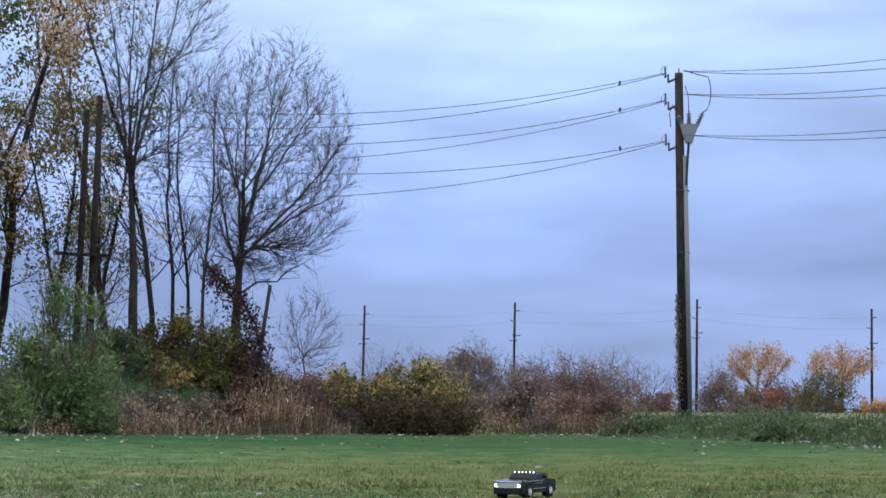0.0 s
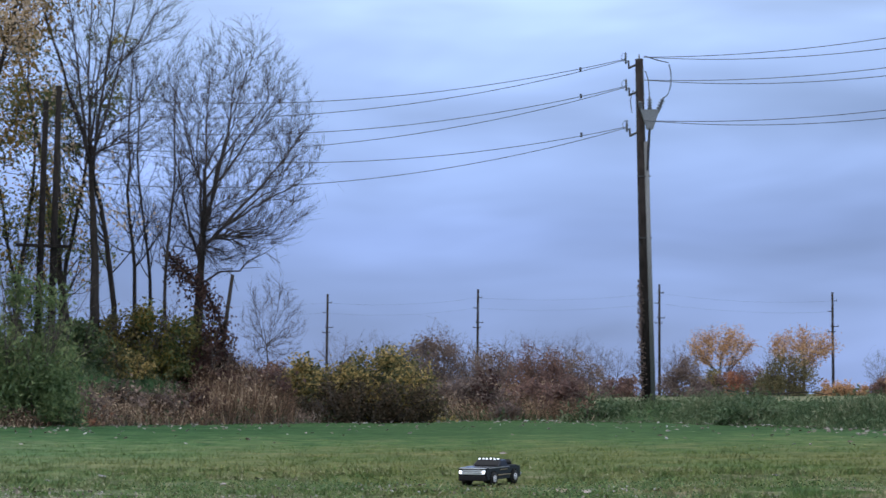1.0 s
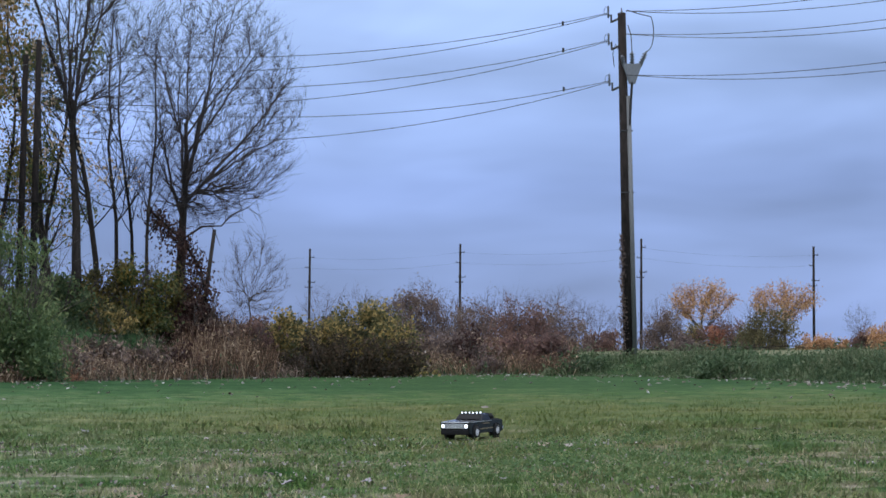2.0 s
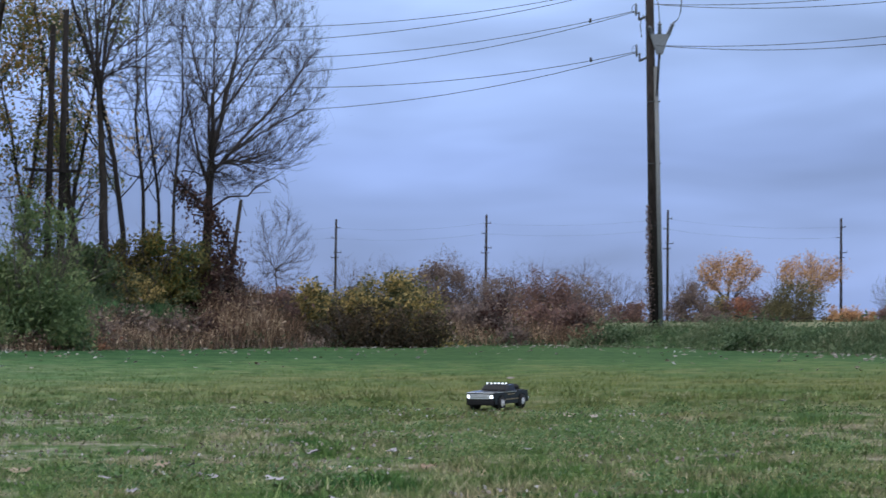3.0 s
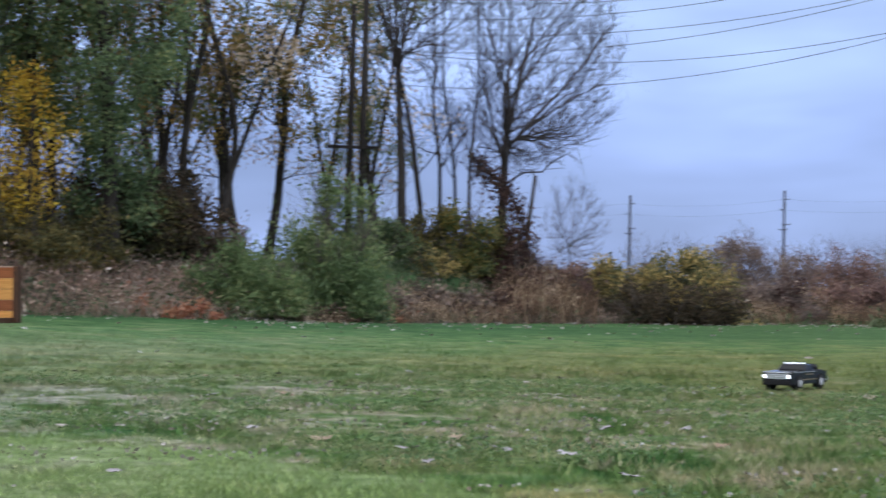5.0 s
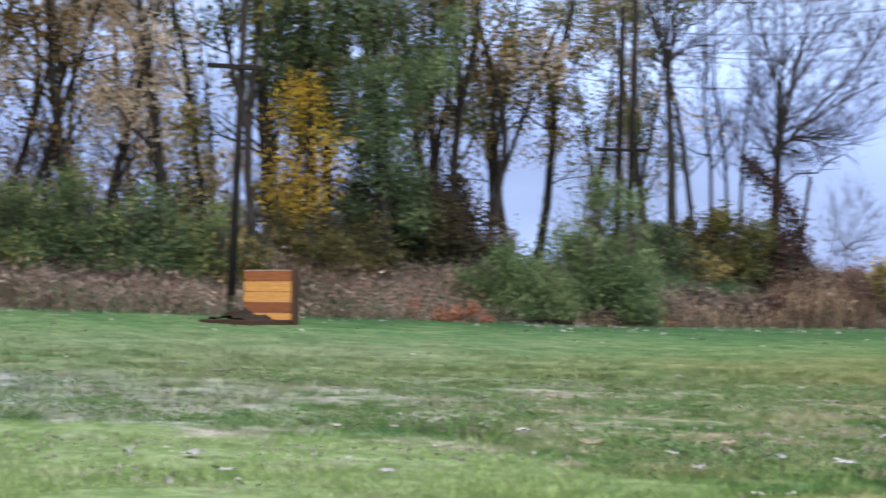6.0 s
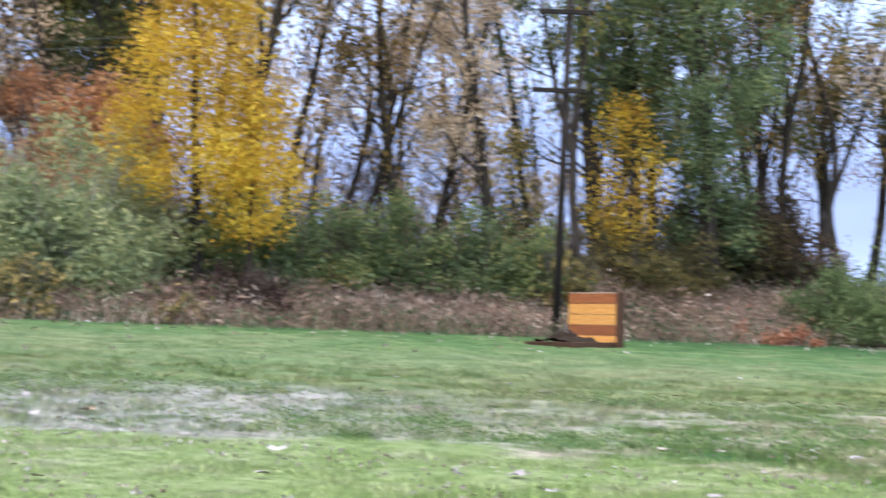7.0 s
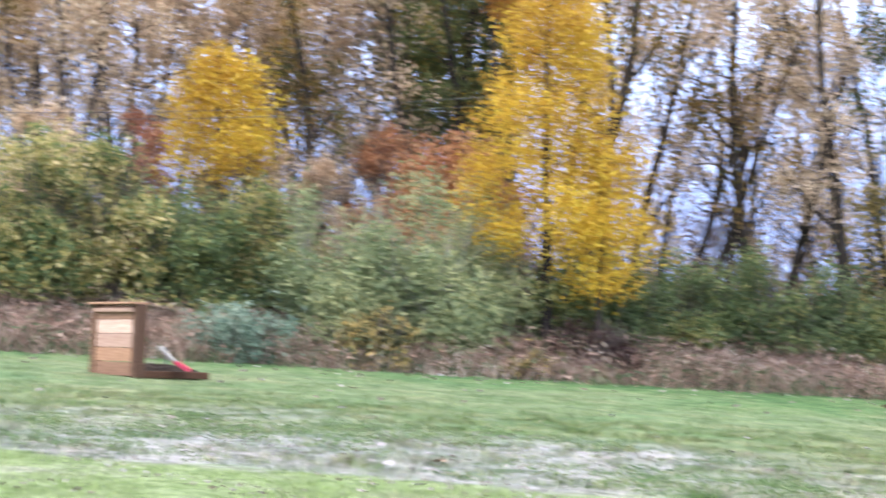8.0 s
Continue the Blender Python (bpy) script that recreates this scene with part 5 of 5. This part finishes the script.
# dead branches lying over the tall grass
g = np.random.default_rng(88)
x, y, z = spot(13.0, 51.0)
limb = empty("fallen_branch", pose(x, y, z + 0.1, 0, 0, -12), "brown fallen branches lying over the tall grass", "branch")
P, R = stem(g, (-1.7, 0, 0.2), (14.0, 0.0), 3.4, 0.03, 9, 0.06, 0.3)
P[0, :, 2] = 0.24 - 0.10 * np.linspace(0, 1, 9) + 0.04 * g.normal(size=9)
piece("main_limb", mesh_of("main_limb", *tubes(P, R, 6), M_BARK, True), limb)
A, AR = sprout(g, P, R, 9, 0.1, 0.95, 38, 0.28, 4, 0.05, 0.15, 0.6, 0.4, least=0.007)
for k in range(len(A)):
    piece("side_twig", mesh_of("side_twig", *tubes(A[k:k + 1], AR[k:k + 1], 4), M_BARK, True), limb)

# vines slung from the bare tree to a broken stem
g = np.random.default_rng(77)
way = [up_at(az, el, r) for az, el, r in ((-8.35, 4.95, 46.9), (-7.9, 4.55, 46.8), (-7.4, 4.1, 46.6), (-6.95, 3.5, 46.4), (-6.6, 2.9, 46.3), (-6.45, 2.0, 46.2), (-6.4, 0.9, 46.2))]
vine_at = Vector(spot(-6.45, 46.2))
way = [p - vine_at for p in way]
vines = empty("vines", Matrix.Translation(vine_at), "dark maroon vines slung from the bare tree to a broken stem", "vines")
wire("vine_stem", way, 0.035, vines, M_BARK_DARK, 6)
n = 2100
at = g.uniform(0, len(way) - 1.001, n)
k = at.astype(int)
base = np.array([tuple(p) for p in way])
pv = base[k] + (base[k + 1] - base[k]) * (at - k)[:, None] + g.normal(size=(n, 3)) * np.array([0.17, 0.15, 0.12])
pv[:, 2] -= g.exponential(0.28, n) * (g.uniform(0, 1, n) < 0.6)
pv = pv[pv[:, 2] > 0.05]
piece("vine_leaves", mesh_of("vine_leaves", *leaves(g, pv, 0.055, 2.2, 0.9), L_VINE), vines)
# broken stem under the vines
x, y, z = spot(-6.75, 46.3)
bm = bmesh.new()
rod(bm, (0, 0, -0.3), (0.5, 0, up_at(-6.5, 4.31, 46.3).z - z), 0.075, 0.05, 9)
tagged(part("broken_stem", bm, M_BARK_DARK, m=Matrix.Translation((x, y, z)), smooth=True), "dark broken tree stem leaning among vines", "tree stem")

# ---------------------------------------------------------------- horseshoe pits
M_BOARD = wood_mat("stained_ochre_board", (0.36, 0.165, 0.045), (0.56, 0.30, 0.095))
M_BOARD_PALE = wood_mat("weathered_pinkish_board", (0.42, 0.28, 0.22), (0.66, 0.50, 0.42))
M_BOARD_BROWN = wood_mat("red_brown_board", (0.14, 0.045, 0.018), (0.27, 0.10, 0.04))
M_BOARD_MID = wood_mat("weathered_brown_board", (0.20, 0.115, 0.075), (0.36, 0.225, 0.155))
M_POST = wood_mat("brown_post", (0.075, 0.042, 0.028), (0.17, 0.10, 0.065))
M_BOARD_DARK = wood_mat("dark_stained_post", (0.03, 0.015, 0.009), (0.085, 0.042, 0.024))
M_SOIL = plain("dark_damp_soil", (0.022, 0.015, 0.011), 0.95, 0, 0.1, 0.5, 14.0)
M_RED = plain("red_plastic", (0.5, 0.045, 0.085), 0.4)
M_WHITE = plain("dirty_white_plastic", (0.42, 0.39, 0.36), 0.5)


def horseshoe_pit(az, r, turn, width, height, label, planks, pit_side=1, cap=True, thick=0.12, L=1.25, post=None, heap=0.18):
    """A backboard of planks (their stains given from the ground up) on two posts, and a low timber frame heaped with soil before it."""
    ob = empty("horseshoe_pit", planted(az, r, turn, 1, 0.0), label, "horseshoe pit")
    n = len(planks)
    h = height / n
    post = post or M_BOARD_DARK
    for k, stain in enumerate(planks):
        bm = bmesh.new()
        box(bm, (width - 0.004, 0.035, h - 0.006), (0.006 * math.sin(5 * k), 0, h * (k + 0.5) + 0.005), 0.005)
        part("board", bm, stain, ob)
    for s in (-1, 1):
        behind = not cap and s < 0
        bm = bmesh.new()
        box(bm, (0.09, thick, height + 0.03 - 0.04 * behind), (s * (width / 2 + 0.045 - 0.1 * behind), 0.08 if behind else 0.03, height / 2 + 0.005), 0.008)
        part("post", bm, post, ob)
    bm = bmesh.new()
    if cap:
        box(bm, (width + 0.19, thick + 0.08, 0.024), (-0.02, 0.02, height + 0.032), 0.006)
        part("cap_board", bm, M_BOARD_MID, ob)
        bm = bmesh.new()
        box(bm, (width - 0.006, 0.05, 0.045), (0, pit_side * 0.045, height - 0.05), 0.006)
        part("header_board", bm, M_BOARD_PALE, ob)
    else:
        box(bm, (width, 0.06, 0.014), (0, 0.005, height + 0.013), 0.003)
        part("cap_board", bm, M_BOARD_PALE, ob, "thin pale weathered top edge")
    for s in (-1, 1):
        bm = bmesh.new()
        box(bm, (0.05, L, 0.085), (s * (width / 2 - 0.02), -pit_side * (L / 2 + 0.03), 0.03), 0.008)
        part("frame_board", bm, M_BOARD_DARK, ob)
    bm = bmesh.new()
    box(bm, (width - 0.1, 0.05, 0.085), (0, -pit_side * (L + 0.01), 0.03), 0.008)
    part("frame_board", bm, M_BOARD_DARK, ob)
    bm = bmesh.new()
    bmesh.ops.create_grid(bm, x_segments=30, y_segments=34, size=0.5, matrix=Matrix.Translation((0, -pit_side * (L / 2 + 0.02), 0.05)) @ Matrix.Diagonal((width - 0.1, L - 0.1, 1, 1)))
    for v in bm.verts:
        rim = min(1.0, 6 * (width / 2 - 0.05 - abs(v.co.x)) + 0.15)
        lump = noise.noise(v.co * 4) * 0.07 + noise.noise(v.co * 11) * 0.035
        v.co.z += 0.02 + lump * rim + heap * rim * math.exp(-6 * (v.co.x + 0.12) ** 2 - 9 * (abs(v.co.y) - 0.55 * L) ** 2)
    part("soil", bm, M_SOIL, ob, "dark damp soil heaped in the frame", True)
    bm = bmesh.new()
    rod(bm, (0, -pit_side * 0.75, -0.05), (0, -pit_side * 0.72, 0.36), 0.014, 0.014, 8)
    part("stake", bm, M_GREY, ob)
    return ob


horseshoe_pit(-25.0, 27.4, -12, 1.0, 0.88, "orange-stained wooden backboard with a soil pit before it", (M_BOARD, M_BOARD_BROWN, M_BOARD, M_BOARD, M_BOARD_BROWN), 1, False, L=1.15)
horseshoe_pit(-53.9, 20.0, -5, 0.86, 0.84, "brown wooden backboard with posts and a cap board", (M_BOARD_MID, M_BOARD_MID, M_BOARD_PALE, M_BOARD_PALE, M_BOARD_MID), -1, True, 0.14, 1.05, M_POST, 0.08)

# small shovel leaning in the far pit
x, y, z = spot(-51.75, 19.9)
shovel = empty("hand_shovel", pose(x, y, z + 0.16, 0, 0, 40), "red hand shovel with a pale handle lying on the soil", "shovel")
bm = bmesh.new()
rod(bm, (-0.2, 0, 0.2), (-0.02, 0, 0.04), 0.026, 0.022, 10)
box(bm, (0.06, 0.13, 0.055), (-0.21, 0, 0.21), 0.012)
part("handle", bm, M_WHITE, shovel, "dirty white handle", True)
bm = bmesh.new()
box(bm, (0.19, 0.16, 0.02), (0.06, 0, -0.01), 0.008, Matrix.Rotation(0.5, 4, "Y"))
box(bm, (0.19, 0.02, 0.045), (0.06, 0.08, 0.005), 0.006, Matrix.Rotation(0.5, 4, "Y"))
box(bm, (0.19, 0.02, 0.045), (0.06, -0.08, 0.005), 0.006, Matrix.Rotation(0.5, 4, "Y"))
part("blade", bm, M_RED, shovel, "red plastic blade")

# ---------------------------------------------------------------- toy truck
M_PAINT = plain("gloss_black_paint", (0.005, 0.005, 0.009), 0.22, 0, 0.4)
M_TRIM = plain("matt_black_plastic", (0.012, 0.012, 0.013), 0.8, 0, 0.15)
M_CHROME = plain("silver_trim", (0.62, 0.63, 0.66), 0.28, 0.7)
M_TYRE = plain("tyre_rubber", (0.018, 0.018, 0.018), 0.85, 0, 0.2)
M_RIM = plain("pale_rim", (0.55, 0.55, 0.57), 0.35, 0.2)
M_GLASS = plain("dark_smoked_window", (0.004, 0.004, 0.005), 0.12, 0, 0.12)
M_LAMP = glow("lamp_white", (0.8, 0.88, 1.0), 2.2)
M_GOLD_LINE = plain("gold_pinstripe", (0.35, 0.26, 0.14), 0.4, 0.3)


def prism(bm, outline, half, at_y=0.0, slant=0.0):
    """An outline in x, z, as deep as 2 * half across; slant narrows the upper part."""
    zs = [p[1] for p in outline]
    z0, z1 = min(zs), max(zs)
    sides = []
    for s in (-1, 1):
        sides.append([bm.verts.new((x, at_y + s * (half - slant * (z - z0) / (z1 - z0)), z)) for x, z in outline])
    n = len(outline)
    bm.faces.new(sides[0])
    bm.faces.new(sides[1][::-1])
    for i in range(n):
        bm.faces.new((sides[0][i], sides[1][i], sides[1][(i + 1) % n], sides[0][(i + 1) % n]))
    bmesh.ops.recalc_face_normals(bm, faces=bm.faces)


def arch(cx, cz, r, n=9):
    return [(cx - r * math.cos(math.pi * k / n), cz + r * math.sin(math.pi * k / n)) for k in range(n + 1)]


x, y, z = spot(TRUCK_AZ, TRUCK_R)
truck = empty("toy_truck", pose(x, y, z + 0.004, 0, 0, -118.0), "black radio-controlled pickup truck with lit roof lamps", "toy truck")
WX, WR = 0.205, 0.062
outline = [(-0.335, 0.055)] + arch(-WX, 0.052, 0.076) + arch(WX, 0.052, 0.076) + [(0.325, 0.055), (0.335, 0.085), (0.335, 0.145), (0.32, 0.153), (0.08, 0.16), (-0.10, 0.155), (-0.335, 0.15)]
bm = bmesh.new()
prism(bm, outline, 0.132, 0, 0.006)
part("body", bm, M_PAINT, truck)
bm = bmesh.new()
prism(bm, [(0.085, 0.157), (0.025, 0.204), (-0.085, 0.207), (-0.105, 0.153)], 0.122, 0, 0.016)
part("cab", bm, M_PAINT, truck)
bm = bmesh.new()
vs = [bm.verts.new(c) for c in ((0.082, -0.106, 0.163), (0.082, 0.106, 0.163), (0.033, 0.098, 0.2), (0.033, -0.098, 0.2))]
bm.faces.new(vs)
ex = bmesh.ops.extrude_face_region(bm, geom=list(bm.faces))
bmesh.ops.translate(bm, verts=[v for v in ex["geom"] if isinstance(v, bmesh.types.BMVert)], vec=(0.004, 0, 0.003))
bmesh.ops.recalc_face_normals(bm, faces=bm.faces)
part("windscreen", bm, M_GLASS, truck, "dark smoked windscreen")
for s in (-1, 1):
    bm = bmesh.new()
    vs = [bm.verts.new((px_, s * py_, pz_)) for px_, py_, pz_ in ((0.062, 0.1205, 0.164), (0.018, 0.1095, 0.197), (-0.078, 0.1090, 0.199), (-0.09, 0.1195, 0.164))]
    bm.faces.new(vs)
    ex = bmesh.ops.extrude_face_region(bm, geom=list(bm.faces))
    bmesh.ops.translate(bm, verts=[v for v in ex["geom"] if isinstance(v, bmesh.types.BMVert)], vec=(0, s * 0.004, 0))
    bmesh.ops.recalc_face_normals(bm, faces=bm.faces)
    part("side_window", bm, M_GLASS, truck)
bm = bmesh.new()
box(bm, (0.012, 0.236, 0.05), (0.337, 0, 0.117), 0.003)
part("grille_frame", bm, M_TRIM, truck)
for zz in (0.103, 0.117, 0.131):
    bm = bmesh.new()
    box(bm, (0.012, 0.176, 0.011), (0.3435, 0, zz), 0.002)
    part("grille_bar", bm, M_CHROME, truck, "silver grille bar")
for s in (-1, 1):
    bm = bmesh.new()
    box(bm, (0.012, 0.024, 0.028), (0.3445, s * 0.105, 0.117), 0.004)
    part("headlight", bm, M_LAMP, truck, "lit square white headlight")
bm = bmesh.new()
box(bm, (0.05, 0.25, 0.044), (0.325, 0, 0.068), 0.01)
part("bumper", bm, M_TRIM, truck, "matt black front bumper")
bm = bmesh.new()
box(bm, (0.04, 0.25, 0.03), (-0.345, 0, 0.08), 0.008)
part("rear_bumper", bm, M_CHROME, truck)
bm = bmesh.new()
box(bm, (0.008, 0.25, 0.006), (0.336, 0, 0.148), 0.002)
part("hood_trim", bm, M_CHROME, truck, "thin silver strip along the hood")
for s in (-1, 1):
    bm = bmesh.new()
    box(bm, (0.40, 0.004, 0.004), (0.10, s * 0.131, 0.150))
    part("side_trim", bm, M_CHROME, truck, "thin silver strip along the side")
bm = bmesh.new()
rod(bm, (0.0, -0.1, 0.209), (0.0, 0.1, 0.209), 0.004)
part("lamp_bar", bm, M_TRIM, truck)
for k in range(6):
    yy = -0.085 + 0.034 * k
    bm = bmesh.new()
    rod(bm, (-0.002, yy, 0.216), (0.016, yy, 0.216), 0.011, 0.011, 12)
    lamp = part("roof_lamp", bm, M_TRIM, truck, smooth=False)
    bm = bmesh.new()
    rod(bm, (0.0165, yy, 0.216), (0.019, yy, 0.216), 0.007, 0.007, 12)
    part("lamp_lens", bm, M_LAMP, lamp, "glowing white lens")
bm = bmesh.new()
box(bm, (0.20, 0.22, 0.03), (-0.22, 0, 0.144), 0.012)
part("bed_cover", bm, M_TRIM, truck)
bm = bmesh.new()
bmesh.ops.create_cone(bm, cap_ends=True, segments=20, radius1=0.085, radius2=0.075, depth=0.05, matrix=pose(-0.245, 0, 0.178, 0, -6, 0))
bmesh.ops.bevel(bm, geom=list(bm.edges), offset=0.012, segments=2, affect="EDGES")
part("spare_tyre", bm, M_TYRE, truck, smooth=True)
bm = bmesh.new()
box(bm, (0.04, 0.16, 0.035), (-0.125, 0, 0.17), 0.006)
part("silver_box", bm, M_CHROME, truck)
bm = bmesh.new()
box(bm, (0.48, 0.10, 0.04), (0, 0, 0.066), 0.01)
part("chassis", bm, M_TRIM, truck)
for s in (-1, 1):
    bm = bmesh.new()
    box(bm, (0.25, 0.004, 0.006), (0, s * 0.1325, 0.088))
    box(bm, (0.14, 0.004, 0.005), (0.01, s * 0.1310, 0.13))
    part("pinstripe", bm, M_GOLD_LINE, truck)
    for wx in (-WX, WX):
        c = Vector((wx, s * 0.112, WR))
        bm = bmesh.new()
        rod(bm, c - Vector((0, 0.028, 0)), c + Vector((0, 0.028, 0)), WR, WR, 24)
        bmesh.ops.bevel(bm, geom=list(bm.edges), offset=0.009, segments=2, affect="EDGES")
        for k in range(24):
            q = 2 * math.pi * k / 24
            box(bm, (0.010, 0.05, 0.006), c + Vector((math.cos(q), 0, math.sin(q))) * WR, 0, Matrix.Rotation(math.pi / 2 - q, 4, "Y"))
        wheel = part("wheel", bm, M_TYRE, truck, "knobbly black tyre", True)
        bm = bmesh.new()
        bmesh.ops.create_circle(bm, cap_ends=False, segments=20, radius=0.028, matrix=Matrix.Translation(c + Vector((0, s * 0.030, 0))) @ Matrix.Rotation(math.pi / 2, 4, "X"))
        rod(bm, c + Vector((0, s * 0.024, 0)), c + Vector((0, s * 0.031, 0)), 0.029, 0.029, 20)
        rod(bm, c + Vector((0, s * 0.031, 0)), c + Vector((0, s * 0.036, 0)), 0.012, 0.010, 10)
        for k in range(5):
            q = 2 * math.pi * k / 5
            box(bm, (0.020, 0.006, 0.007), c + Vector((math.cos(q) * 0.017, s * 0.033, math.sin(q) * 0.017)), 0.001, Matrix.Rotation(-q, 4, "Y"))
        part("rim", bm, M_RIM, wheel, "pale spoked rim")

# ---------------------------------------------------------------- large fallen leaves on the grass
M_DEAD_LEAF = Mat("pale_dead_leaf", 0.75, 0, 0.2)
_f = M_DEAD_LEAF.noise(M_DEAD_LEAF.coords(), 26.0, 4.0)
_o = M_DEAD_LEAF.node("ShaderNodeObjectInfo").outputs["Random"]
_c = M_DEAD_LEAF.ramp(_o, ((0.0, (0.25, 0.225, 0.24)), (0.6, (0.34, 0.315, 0.335)), (0.85, (0.30, 0.24, 0.18)), (1.0, (0.22, 0.15, 0.10))))
M_DEAD_LEAF.colour(M_DEAD_LEAF.mix(1.0, _c, M_DEAD_LEAF.ramp(_f, ((0.3, (0.7, 0.7, 0.7)), (0.7, (1.1, 1.1, 1.1)))), "MULTIPLY"))
M_DEAD_LEAF = M_DEAD_LEAF.bump(_f, 0.3, 0.002).m


def dead_leaf(seed):
    """A broad lobed leaf, folded along its rib and curled at the rim, with a stalk; about one unit long."""
    g = np.random.default_rng(seed)
    bm = bmesh.new()
    n, curl, fold = 15, g.uniform(0.15, 0.45), g.uniform(0.05, 0.25)
    rings = []
    for k, q in enumerate((0.0, 0.5, 1.0)):
        ring = []
        for i in range(n if k else 1):
            a = 2 * math.pi * i / n
            lobe = (0.45 + 0.055 * math.cos(5 * a) + 0.04 * math.cos(a)) * q * (1 + 0.08 * g.normal() * q)
            x, y = lobe * math.cos(a), 0.8 * lobe * math.sin(a)
            ring.append(bm.verts.new((x, y, curl * (x * x + 0.5 * x * y) + fold * abs(y) + 0.04 * g.normal() * q)))
        rings.append(ring)
    for i in range(n):
        j = (i + 1) % n
        bm.faces.new((rings[0][0], rings[1][i], rings[1][j]))
        bm.faces.new((rings[1][i], rings[2][i], rings[2][j], rings[1][j]))
    rod(bm, (-0.3, 0, 0.03), (-0.75, 0.05, 0.1), 0.014, 0.01, 5)
    me = bpy.data.meshes.new("fallen_leaf")
    bm.to_mesh(me)
    bm.free()
    me.materials.append(M_DEAD_LEAF)
    me.polygons.foreach_set("use_smooth", np.full(len(me.polygons), True))
    return me


LEAF_MESHES = [dead_leaf(910 + k) for k in range(5)]
g = np.random.default_rng(907)
LEAF_SPOTS = [(-7.95, 8.1, 0.13), (-8.9, 8.1, 0.10), (-10.6, 7.55, 0.13), (-7.3, 7.6, 0.12), (0.4, 8.0, 0.09), (-5.0, 7.4, 0.12), (-9.8, 10.8, 0.13), (-3.6, 8.9, 0.10), (-14.9, 11.4, 0.15),
              (-13.6, 8.0, 0.12), (-16.0, 8.6, 0.10), (-26.6, 13.6, 0.15), (-36.0, 8.0, 0.11), (5.4, 12.3, 0.16), (-42.5, 10.2, 0.12)]
LEAF_SPOTS += [(g.uniform(-58, 14), g.uniform(6.5, 16), g.uniform(0.05, 0.10)) for k in range(55)]
for k, (az, r, size) in enumerate(LEAF_SPOTS):
    x, y, z = spot(az, r)
    leaf_ob = piece("fallen_leaf", LEAF_MESHES[k % 5], m=pose(x, y, z + 0.03, g.uniform(-10, 18), g.uniform(-12, 12), g.uniform(0, 360)) @ Matrix.Scale(size, 4))
    tagged(leaf_ob, "large pale mauve-grey dead leaf curled on the grass" if k < 15 else "small curled dead leaf lying in the grass", "leaf", "dead leaves on the lawn")
